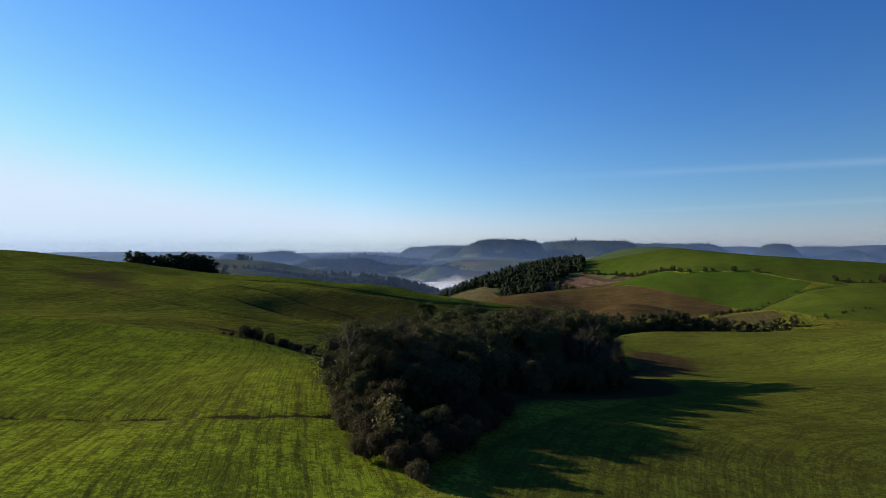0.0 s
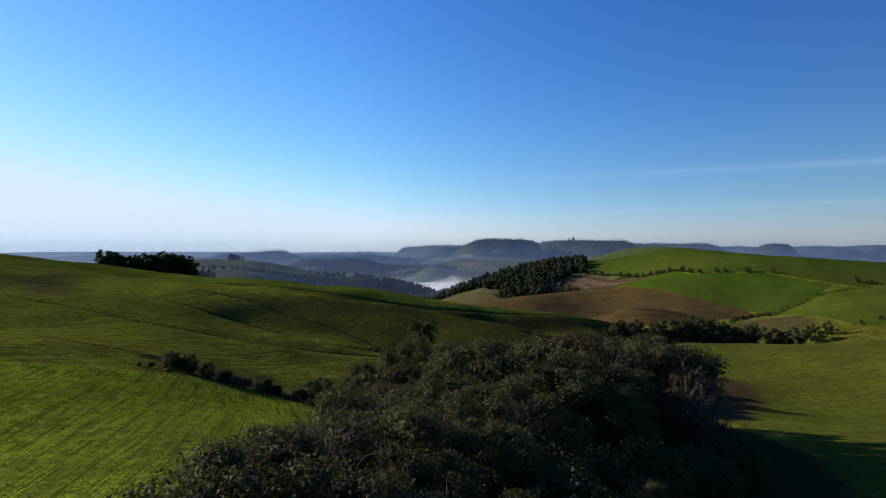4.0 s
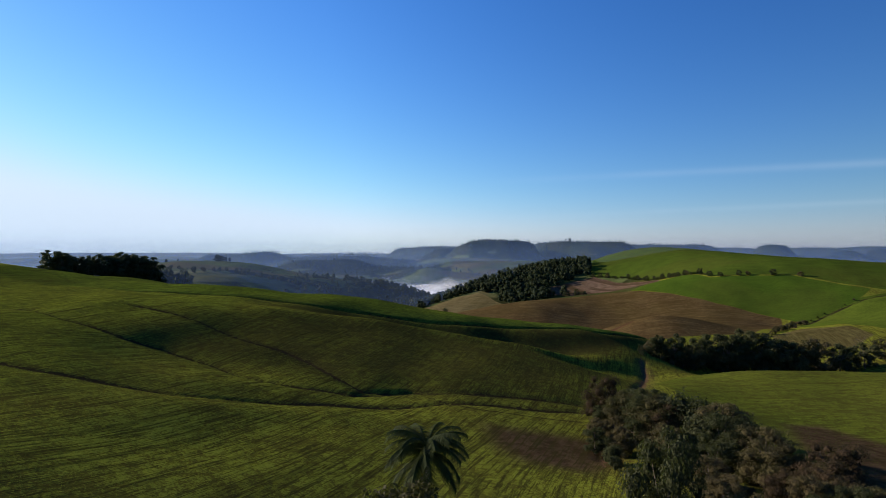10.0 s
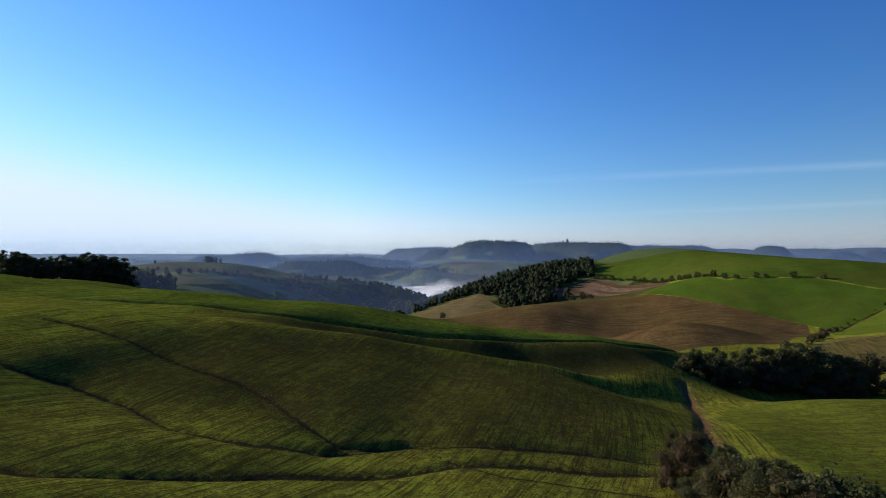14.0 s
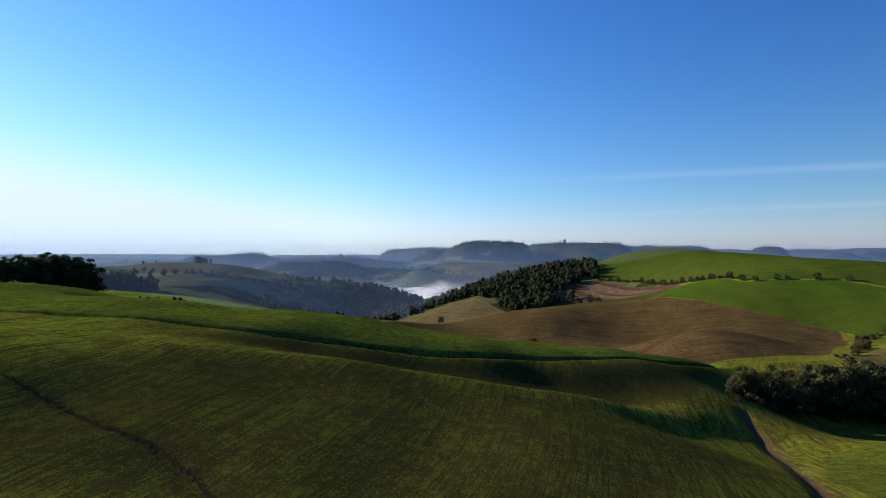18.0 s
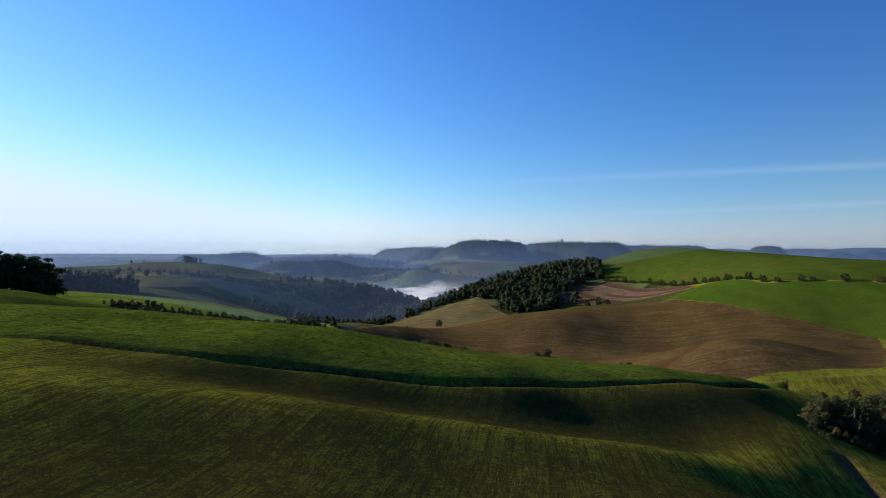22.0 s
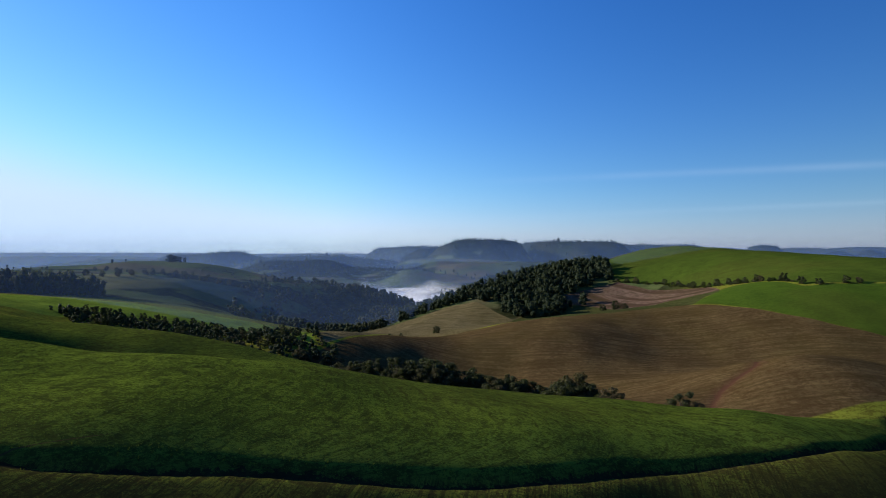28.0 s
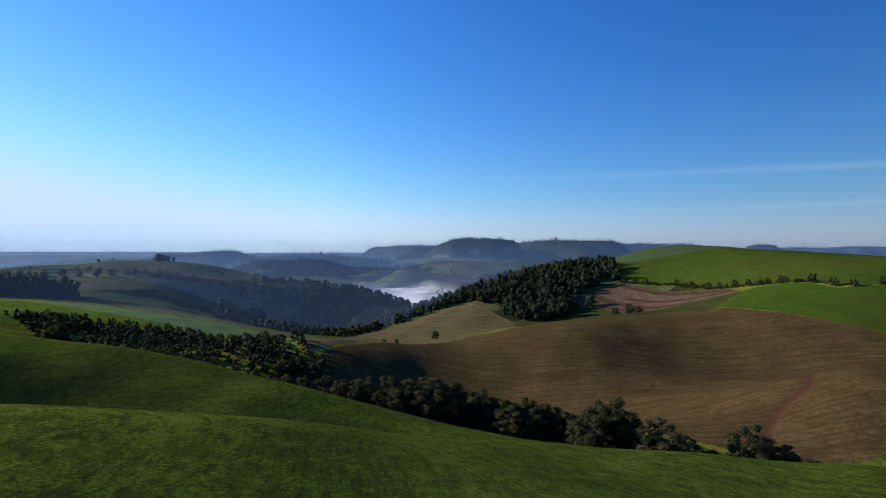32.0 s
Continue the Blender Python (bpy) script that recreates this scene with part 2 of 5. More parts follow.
swell(-99, 607, 55, -6.6)
swell(94, 610, 55, 8.4)
swell(286, 610, 55, -10.1)
swell(-231, 611, 55, -0.7)
swell(150, 611, 55, -17.7)
swell(-231, 665, 55, -5.7)
swell(87, 665, 55, 16.7)
swell(-301, 670, 55, 1.2)
swell(161, 672, 55, -15.0)
swell(-110, 673, 55, 12.2)
swell(-45, 675, 55, 35.6)
swell(-110, 130, 38, 0.2)
swell(-60, 130, 38, -0.3)
swell(-10, 130, 38, -0.3)
swell(40, 130, 38, 0.2)
swell(-60, 175, 38, 0.9)
swell(40, 175, 38, -0.3)
swell(-110, 220, 38, 0.5)
swell(-60, 220, 38, 2.8)
swell(-10, 220, 38, 1.7)
swell(40, 220, 38, 0.3)
swell(-110, 265, 38, -0.9)
swell(-60, 265, 38, -1.1)
swell(-10, 265, 38, 4.5)
swell(40, 265, 38, -0.8)
swell(-13, 103, 34, 9.6)
swell(-103, 106, 34, 6.9)
swell(-55, 141, 34, 12.3)
swell(-17, 227, 34, -9.4)
swell(-15, 270, 34, 14.9)
swell(-98, 309, 34, 2.6)
swell(30, 312, 34, 7.2)
swell(109, 316, 34, 13.3)
swell(110, 357, 34, -15.3)
swell(-10, 358, 34, -5.4)
swell(-136, 359, 34, -0.9)
swell(71, 391, 34, 10.6)
swell(-55, 394, 34, 12.0)
swell(-103, 397, 34, 8.3)
swell(-12, 398, 34, 9.0)
swell(195, 398, 34, -6.8)
swell(-60, 435, 34, -9.5)
swell(110, 439, 34, 6.9)
swell(-141, 442, 34, 1.0)
swell(152, 477, 34, -7.1)
swell(-100, 481, 34, -15.5)
swell(68, 484, 34, -3.8)
swell(-101, 517, 34, 11.1)
swell(70, 519, 34, 10.1)
swell(109, 521, 34, -8.2)
swell(156, 521, 34, 13.0)
swell(-100, 60, 42, -0.6)
swell(-60, 60, 42, -1.9)
swell(-20, 60, 42, 5.4)
swell(60, 60, 42, -2.2)
swell(100, 60, 42, 0.8)
swell(140, 60, 42, -0.2)
swell(180, 60, 42, -0.4)
swell(-160, 100, 42, 0.3)
swell(-120, 100, 42, 1.1)
swell(-80, 100, 42, 1.1)
swell(-40, 100, 42, -1.2)
swell(0, 100, 42, -1.9)
swell(40, 100, 42, -0.4)
swell(80, 100, 42, 1.2)
swell(120, 100, 42, 1.3)
swell(200, 100, 42, -0.5)
swell(-140, 140, 42, -1.1)
swell(-100, 140, 42, -0.7)
swell(-20, 140, 42, -3.5)
swell(20, 140, 42, 0.4)
swell(60, 140, 42, 1)
swell(100, 140, 42, -2.9)
swell(140, 140, 42, 0.6)
swell(180, 140, 42, 0.8)
swell(220, 140, 42, -0.6)
swell(-160, 180, 42, -0.4)
swell(-120, 180, 42, -1.5)
swell(-80, 180, 42, 1.8)
swell(-40, 180, 42, 4)
swell(0, 180, 42, 1.8)
swell(40, 180, 42, 0.2)
swell(80, 180, 42, -5.2)
swell(120, 180, 42, -3.4)
swell(160, 180, 42, 2.2)
swell(200, 180, 42, 0.4)
swell(-140, 220, 42, 0.2)
swell(-100, 220, 42, 2)
swell(-60, 220, 42, 3.7)
swell(-20, 220, 42, 4.9)
swell(20, 220, 42, 1.8)
swell(60, 220, 42, -0.3)
swell(100, 220, 42, -1.2)
swell(140, 220, 42, 1)
swell(180, 220, 42, -1.2)
swell(220, 220, 42, -0.8)
swell(260, 220, 42, 0.7)
swell(300, 220, 42, -0.3)
swell(-160, 260, 42, -1.1)
swell(-120, 260, 42, 1.1)
swell(-80, 260, 42, 0.3)
swell(-40, 260, 42, -7)
swell(0, 260, 42, -6.1)
swell(40, 260, 42, 1.9)
swell(80, 260, 42, 1.3)
swell(120, 260, 42, 0.4)
swell(200, 260, 42, -1.3)
swell(240, 260, 42, 0.2)
swell(280, 260, 42, 0.3)
swell(-140, 300, 42, -2.2)
swell(-100, 300, 42, 3.8)
swell(-60, 300, 42, 2.8)
swell(-20, 300, 42, -4.2)
swell(20, 300, 42, -3.1)
swell(60, 300, 42, -3.1)
swell(100, 300, 42, -2.4)
swell(140, 300, 42, 0.6)
swell(180, 300, 42, 2.6)
swell(220, 300, 42, -0.5)
swell(260, 300, 42, -1.2)
swell(300, 300, 42, 1.1)
swell(-160, 340, 42, -0.6)
swell(-120, 340, 42, -1.1)
swell(-80, 340, 42, 2.4)
swell(-40, 340, 42, 6.8)
swell(0, 340, 42, 5.3)
swell(40, 340, 42, 1)
swell(80, 340, 42, 5.5)
swell(120, 340, 42, 0.9)
swell(160, 340, 42, -3.6)
swell(200, 340, 42, 2.9)
swell(240, 340, 42, -0.8)
swell(-140, 380, 42, 4.7)
swell(-100, 380, 42, -3.8)
swell(-60, 380, 42, -4.8)
swell(-20, 380, 42, -0.4)
swell(20, 380, 42, -0.7)
swell(60, 380, 42, -0.6)
swell(100, 380, 42, 7.5)
swell(140, 380, 42, -3.9)
swell(-160, 420, 42, -1.7)
swell(-120, 420, 42, -0.3)
swell(-80, 420, 42, 3)
swell(-40, 420, 42, -0.7)
swell(0, 420, 42, -2.6)
swell(40, 420, 42, 2.9)
swell(80, 420, 42, -7.1)
swell(120, 420, 42, 6.8)
swell(160, 420, 42, -1.2)
swell(-140, 460, 42, -0.9)
swell(-100, 460, 42, 0.7)
swell(-60, 460, 42, 10.9)
swell(-20, 460, 42, -6.7)
swell(20, 460, 42, 5.2)
swell(60, 460, 42, 1.8)
swell(100, 460, 42, -4.3)
swell(140, 460, 42, -0.6)
swell(180, 460, 42, 0.8)
swell(-160, 500, 42, 0.9)
swell(-120, 500, 42, -2.3)
swell(-80, 500, 42, -2)
swell(-40, 500, 42, 2.7)
swell(0, 500, 42, -4.4)
swell(40, 500, 42, 1.1)
swell(80, 500, 42, -2.4)
swell(120, 500, 42, 4.7)
swell(160, 500, 42, -2.9)
swell(-140, 540, 42, 1.6)
swell(-60, 540, 42, -0.3)
swell(-20, 540, 42, 1.7)
swell(20, 540, 42, 1.2)
swell(60, 540, 42, -1.8)
swell(100, 540, 42, 0.7)
swell(140, 540, 42, 6.3)
swell(180, 540, 42, -1)
swell(-160, 580, 42, -3)
swell(-120, 580, 42, 2.4)
swell(-80, 580, 42, -1.1)
swell(-40, 580, 42, -0.6)
swell(0, 580, 42, -1)
swell(40, 580, 42, 1.8)
swell(80, 580, 42, -2.5)
swell(120, 580, 42, 0.5)
swell(160, 580, 42, -1.4)
swell(-140, 620, 42, 1.5)
swell(-100, 620, 42, -2)
swell(-60, 620, 42, 1.6)
swell(20, 620, 42, -0.5)
swell(60, 620, 42, 0.7)
swell(100, 620, 42, 0.2)
swell(140, 620, 42, -0.5)
swell(180, 620, 42, 0.5)
swell(-29, 140, 17, -0.2)
swell(-8, 140, 17, -0.3)
swell(34, 140, 17, 0.3)
swell(55, 140, 17, 0.3)
swell(-71, 161, 17, 0.5)
swell(-50, 161, 17, 0.3)
swell(-29, 161, 17, -0.3)
swell(-8, 161, 17, -0.5)
swell(13, 161, 17, -0.2)
swell(34, 161, 17, 0.3)
swell(55, 161, 17, 0.7)
swell(97, 161, 17, -0.9)
swell(-92, 182, 17, -0.2)
swell(13, 182, 17, -0.2)
swell(55, 182, 17, 0.2)
swell(76, 182, 17, -0.3)
swell(97, 182, 17, -1.2)
swell(-71, 203, 17, -0.3)
swell(-29, 203, 17, 0.5)
swell(-8, 203, 17, 0.4)
swell(34, 203, 17, -0.2)
swell(76, 203, 17, 0.4)
swell(-92, 224, 17, 0.4)
swell(-50, 224, 17, 0.3)
swell(-29, 224, 17, 1.4)
swell(-8, 224, 17, 0.7)
swell(13, 224, 17, -0.4)
swell(34, 224, 17, -0.6)
swell(-71, 245, 17, -0.9)
swell(-50, 245, 17, -0.7)
swell(-29, 245, 17, 0.5)
swell(76, 245, 17, -0.3)
swell(97, 245, 17, -0.3)
swell(-92, 266, 17, 0.5)
swell(-50, 266, 17, -0.4)
swell(-29, 266, 17, -1.1)
swell(-8, 266, 17, -1.5)
swell(34, 266, 17, 0.7)
swell(55, 266, 17, 0.5)
swell(-92, 287, 17, 0.4)
swell(-71, 287, 17, 0.6)
swell(-50, 287, 17, 0.5)
swell(-29, 287, 17, -0.4)
swell(-8, 287, 17, -0.9)
swell(34, 287, 17, 0.5)
swell(55, 287, 17, 0.6)
swell(76, 287, 17, 0.5)
swell(97, 287, 17, 0.6)
swell(13, 308, 17, 0.4)
swell(34, 308, 17, 0.7)
swell(55, 308, 17, -0.5)
swell(76, 308, 17, -2.1)
swell(-50, 329, 17, 0.4)
swell(-29, 329, 17, 0.8)
swell(13, 329, 17, -0.3)
swell(55, 329, 17, -1.4)
swell(76, 329, 17, -1.7)
swell(97, 329, 17, -0.6)
swell(-92, 350, 17, 0.2)
swell(-71, 350, 17, 0.2)
swell(-50, 350, 17, 0.8)
swell(-29, 350, 17, 0.7)
swell(-8, 350, 17, 0.4)
swell(13, 350, 17, 0.3)
swell(34, 350, 17, -0.7)
swell(76, 350, 17, 3.4)
swell(97, 350, 17, 2.2)
swell(-92, 371, 17, 0.7)
swell(-71, 371, 17, -1.6)
swell(-50, 371, 17, -0.8)
swell(-29, 371, 17, -0.8)
swell(13, 371, 17, 1.7)
swell(34, 371, 17, 0.5)
swell(55, 371, 17, 0.6)
swell(76, 371, 17, 1.5)
swell(97, 371, 17, 0.6)
swell(-92, 392, 17, -0.8)
swell(-71, 392, 17, -1.1)
swell(-50, 392, 17, 0.5)
swell(13, 392, 17, -0.6)
swell(34, 392, 17, -1.6)
swell(55, 392, 17, -1.1)
swell(76, 392, 17, -1.6)


def relief(x, y):
    """Fine unevenness of the fields, from a few crossing waves, stronger on far forested slopes."""
    small = 0.14 * np.sin(x * 0.21 + 1.3 * np.sin(y * 0.083)) + 0.12 * np.sin(y * 0.19 + 1.7 * np.sin(x * 0.061) + 2.0)
    small += 0.25 * np.sin(x * 0.055 + 0.09 * y + 1.5 * np.sin(y * 0.021)) + 0.22 * np.sin(x * 0.085 - 0.05 * y + 2.0 * np.sin(x * 0.017))
    return small


def distance_to_line(x, y, line, closed=False):
    """Distance in metres from points to a run of straight pieces."""
    best = np.full(x.shape, 1e9)
    ends = line[1:] + (line[:1] if closed else [])
    for (ax, ay), (bx, by) in zip(line, ends):
        dx, dy = bx - ax, by - ay
        k = np.clip(((x - ax) * dx + (y - ay) * dy) / (dx * dx + dy * dy + 1e-9), 0, 1)
        best = np.minimum(best, np.hypot(x - ax - k * dx, y - ay - k * dy))
    return best


def inside_distance(x, y, outline):
    """Signed distance to the edge of a field, positive inside."""
    inside = np.zeros(x.shape, bool)
    for (ax, ay), (bx, by) in zip(outline, outline[1:] + outline[:1]):
        if ay != by:
            inside ^= ((ay > y) != (by > y)) & (x < (bx - ax) * (y - ay) / (by - ay) + ax)
    d = distance_to_line(x, y, outline, True)
    return np.where(inside, d, -d)


# ditches and washed-out tracks: centre line, half width, depth, depth of the wide hollow they lie in
DITCHES = [
    ([(-90, 60), (-44, 58), (-35, 57), (-25, 55), (-17, 54), (-9, 55)], 0.5, 0.35, 0.0),
    ([(-150, 236), (-130, 228), (-112, 220), (-93, 213), (-77, 210), (-63, 211), (-52, 212), (-39, 219), (-25, 225), (-11, 230), (0, 236), (11, 238), (23, 238), (32, 240)], 0.9, 0.6, 0.9),
    ([(-118, 268), (-100, 258), (-83, 252), (-72, 252), (-58, 247), (-47, 238), (-35, 235), (-22, 236), (-9, 244), (5, 245), (19, 246), (37, 246)], 0.9, 0.55, 0.8),
    ([(-95, 284), (-73, 278), (-64, 274), (-55, 269), (-45, 264), (-37, 257), (-27, 246), (-20, 240), (-9, 244)], 0.8, 0.45, 0.8),
    ([(-120, 338), (-77, 340), (-59, 340), (-47, 341), (-30, 348), (-12, 352), (0, 355), (12, 359), (25, 366), (42, 373), (61, 381), (87, 398), (112, 418), (155, 477)], 1.2, 1.1, 0.4),
    ([(277, 583), (301, 574), (334, 590), (368, 605), (420, 612)], 1.5, 1.0, 1.5),
    ([(190, 605), (166, 570), (144, 539), (119, 523), (104, 507)], 1.5, 0.6, 1.0),
    ([(84, 346), (80, 334), (74, 315), (68, 298), (60, 279), (55, 268), (51, 253), (42, 236), (32, 220), (27, 205)], 1.4, 0.7, 0.5),
]


# far hills: centre, half widths, top, steepness of the flanks, wooded or farmed
FAR_HILLS = [
    (-2262, 4550, 1906, 120, 53, 4, 1),
    (-662, 4500, 717, 120, 50, 4, 1),
    (3297, 4600, 1378, 150, 83, 4, 1),
    (2174, 4550, 544, 120, 93, 4, 1),
    (-1790, 3500, 888, 200, 36, 3, 0),
    (-1199, 2900, 332, 160, 28, 3, 0),
    (-724, 1850, 313, 210, 34, 2.2, 0),
    (-767, 2800, 154, 230, 60, 2.6, 1),
    (-952, 2900, 124, 200, 47, 4, 1),
    (-348, 2550, 299, 260, 44, 3, 1),
    (-534, 2500, 164, 200, 30, 3, 1),
    (29, 3500, 280, 330, 88, 5, 1),
    (318, 3050, 211, 330, 116, 5, 1),
    (801, 3250, 330, 360, 112, 6, 1),
    (1288, 3600, 422, 300, 102, 5, 1),
    (1718, 3950, 187, 200, 108, 3, 1),
    (2284, 4050, 144, 200, 107, 3, 1),
    (2707, 4200, 249, 200, 91, 4, 1),
    (3150, 4250, 379, 250, 100, 4, 1),
    (132, 2600, 294, 230, 34, 2.5, 0),
    (333, 2350, 327, 210, 25, 2.5, 0),
    (-53, 2150, 147, 170, 5, 2.2, 0),
    (-174, 2350, 283, 200, 4, 2.5, 1),
]


def far_hill_cover(x, y, woods):
    """How far a place lies up a far hill, 0 to 1, for the wooded hills or for the farmed ones."""
    best = np.zeros(x.shape)
    bend_x = x + 45 * np.sin(y * 0.011 + x * 0.004) + 22 * np.sin(x * 0.023 + 1.7 * np.sin(y * 0.013))
    bend_y = y + 50 * np.sin(x * 0.009) + 20 * np.sin(x * 0.031 + y * 0.01)
    for hx, hy, rx, ry, top, steep, wooded in FAR_HILLS:
        if wooded == woods:
            r = np.sqrt(((bend_x - hx) / rx) ** 2 + ((bend_y - hy) / ry) ** 2)
            best = np.maximum(best, np.exp(-r ** steep))
    return best


def far_height(x, y):
    """The country beyond the river: separate hills and flat-topped plateaus over a low, uneven floor."""
    z = -14 + 9 * np.sin(x * 0.0041 + 1.2 * np.sin(y * 0.0023)) + 6 * np.sin(y * 0.0052 + x * 0.0017) + 2.5 * np.sin(x * 0.017 + y * 0.012)
    z -= 32 * np.exp(-(((x + 70) / 210) ** 2)) * np.clip((2350 - y) / 300, 0, 1)
    floor = z.copy()
    bend_x = x + 45 * np.sin(y * 0.011 + x * 0.004) + 22 * np.sin(x * 0.023 + 1.7 * np.sin(y * 0.013))
    bend_y = y + 50 * np.sin(x * 0.009) + 20 * np.sin(x * 0.031 + y * 0.01)
    for hx, hy, rx, ry, top, steep, wooded in FAR_HILLS:
        r = np.sqrt(((bend_x - hx) / rx) ** 2 + ((bend_y - hy) / ry) ** 2)
        z = np.maximum(z, floor + (top - floor) * np.exp(-r ** steep))
    return z


# gentle folds of the slopes: line, half width, rise
FOLDS = [
    ([(-150, 540), (-112, 522), (-72, 517), (-34, 511), (-8, 506)], 13, 1.6),
    ([(-140, 480), (-88, 474), (-59, 469), (-29, 465), (0, 460)], 14, -3.0),
    ([(-95, 404), (-56, 396), (-36, 400), (-14, 406), (13, 418), (40, 419), (68, 420)], 10, 0.8),
    ([(-60, 304), (-44, 307), (-21, 311), (14, 316), (42, 322), (62, 331)], 9, 1.3),
    ([(-95, 322), (-62, 328), (-38, 332), (-13, 337), (15, 343), (44, 348), (70, 360)], 13, -0.9),
    ([(-62, 328), (-38, 332), (-13, 337), (15, 343), (44, 348), (70, 360)], 13, -0.9),
    ([(-30, 334), (-13, 337), (15, 343), (44, 348), (70, 360)], 13, -0.8),
    ([(2, 340), (15, 343), (44, 348), (70, 360)], 13, -0.6),
    ([(-150, 226), (-112, 214), (-77, 204), (-52, 206), (-25, 218)], 7, 0.7),
    ([(-110, 256), (-83, 245), (-58, 239), (-35, 228)], 6, 0.5),
]


def height(x, y):
    """Height of the ground in metres above the datum."""
    x, y = np.asarray(x, float), np.asarray(y, float)
    z = np.full(x.shape, 12.0)
    for sx, sy, spread, rise in SWELLS:
        z += rise * np.exp(-((x - sx) ** 2 + (y - sy) ** 2) / (2 * spread * spread))
    far = np.clip((y - 1560 + 0.12 * np.abs(x)) / 240, 0, 1)
    far = far * far * (3 - 2 * far)
    z = z * (1 - far) + far_height(x, y) * far
    z += relief(x, y)
    for line, half, rise in FOLDS:
        z += rise * np.exp(-((distance_to_line(x, y, line) / half) ** 2))
    for line, half, depth, hollow in DITCHES:
        d = distance_to_line(x, y, line)
        z -= depth * np.exp(-((d / half) ** 2)) + hollow * np.exp(-((d / 8.0) ** 2))
    return z


def ground_at(x, y):
    return float(height(np.array([x]), np.array([y]))[0])


def axis(fine_low, fine_high, step, low, high, growth):
    """Grid lines: even in the middle, wider and wider towards both ends."""
    values = list(np.arange(fine_low, fine_high + step, step))
    s = step
    while values[-1] < high:
        s = min(s * growth, 44)
        values.append(values[-1] + s)
    s = step
    while values[0] > low:
        s = min(s * growth, 44)
        values.insert(0, values[0] - s)
    return np.array(values)


FIELDS = {
    "left_crop": [(-500, -400), (-500, 108), (-150, 114), (-87, 120), (-64, 128), (-50, 136), (-40, 142), (-30, 143), (-24, 141), (-20, 137), (-15, 127), (-13, 114), (-10, 98), (-6, 70), (-3, 50), (2, 0), (2, -400)],
    "right_crop": [(2, -400), (2, 0), (3, 48), (14, 64), (34, 92), (50, 120), (58, 160), (62, 200), (62, 240), (66, 285), (80, 306), (130, 322), (190, 320), (330, 340), (600, 360), (600, -400)],
    "pasture": [(-120, 338), (-77, 340), (-59, 340), (-47, 341), (-30, 348), (-12, 352), (0, 355), (12, 359), (25, 366), (42, 373), (61, 381), (87, 398), (112, 418), (155, 477), (115, 484), (94, 488), (74, 528), (40, 560), (-10, 590), (-60, 605), (-110, 612), (-160, 600), (-260, 560), (-230, 470), (-190, 400), (-160, 350)],
    "hollow_shade": [(-66, 322), (-44, 318), (-24, 318), (0, 322), (20, 326), (45, 332), (70, 344), (88, 366), (100, 396), (112, 416), (87, 396), (61, 379), (42, 371), (25, 364), (12, 357), (0, 353), (-12, 350), (-30, 346), (-47, 339), (-59, 336)],
    "brown": [(-84, 624), (-65, 653), (-37, 690), (0, 725), (35, 760), (72, 760), (122, 745), (179, 745), (207, 729), (247, 663), (291, 595), (277, 566), (240, 525), (209, 488), (156, 488), (113, 480), (96, 500), (75, 528), (58, 560), (30, 590), (-12, 605), (-46, 612), (-72, 616)],
    "rough_margin": [(72, 758), (122, 743), (179, 743), (207, 729), (250, 770), (270, 803), (217, 893), (190, 945), (157, 981), (102, 935), (75, 860)],
    "stubble": [(-90, 700), (-70, 985), (-30, 1045), (29, 1050), (70, 1028), (102, 935), (75, 860), (60, 790), (41, 764), (0, 730), (-37, 695), (-65, 660)],
    "red_soil": [(157, 981), (175, 992), (240, 990), (287, 858), (270, 803), (217, 893), (190, 945)],
    "green_slope": [(209, 731), (250, 770), (270, 803), (284, 775), (287, 714), (311, 703), (356, 681), (391, 625), (373, 611), (334, 592), (300, 577), (291, 595), (247, 663)],
    "ditch_green": [(300, 580), (334, 594), (368, 609), (420, 616), (800, 640), (800, 360), (330, 350), (275, 420), (270, 480), (285, 560)],
    "tan_patch": [(215, 478), (240, 490), (266, 480), (258, 445), (234, 430), (205, 450)],
    "bare_soil": [(6, 222), (13, 220), (22, 218), (30, 216), (27, 200), (22, 196), (12, 200), (6, 210)],
    "lit_slope": [(-320, 150), (-75, 166), (-66, 215), (-76, 240), (-95, 262), (-70, 300), (-80, 334), (-320, 420)],
    "shaded_crop": [(-78, 258), (-45, 246), (-10, 244), (36, 250), (60, 290), (46, 312), (10, 313), (-25, 311), (-52, 300)],
    "lit_pasture": [(-300, 345), (-90, 345), (-52, 347), (-39, 354), (-20, 362), (6, 372), (24, 382), (60, 400), (70, 440), (20, 540), (-60, 600), (-300, 580)],
    "bare_corner": [(50, 146), (56, 175), (64, 205), (75, 230), (83, 230), (86, 205), (80, 186), (68, 170), (60, 152)],
    "tan_terrace": [(-440, 1100), (-350, 1092), (-312, 1132), (-250, 1175), (-304, 1056), (-357, 966), (-430, 990)],
    "shaded_tussock": [(-190, 470), (-150, 500), (-110, 502), (-70, 498), (-40, 488), (-10, 476), (0, 455), (-40, 452), (-90, 455), (-150, 455)],
    "weed_patch": [(-186, 284), (-180, 326), (-160, 300), (-140, 262), (-119, 234), (-142, 241)],
}
BRIGHT_HILL = [(237, 996), (272, 942), (288, 850), (287, 778), (290, 718), (313, 706), (358, 684), (394, 627), (441, 592), (900, 560), (2200, 900), (1500, 1500), (600, 1450), (300, 1250), (262, 1080)]
VALLEY_STRIP = [(-420, 690), (-305, 768), (-284, 798), (-248, 812), (-206, 820), (-140, 828), (-88, 820), (-73, 680), (-72, 650), (-136, 715), (-211, 715), (-254, 680), (-330, 640)]

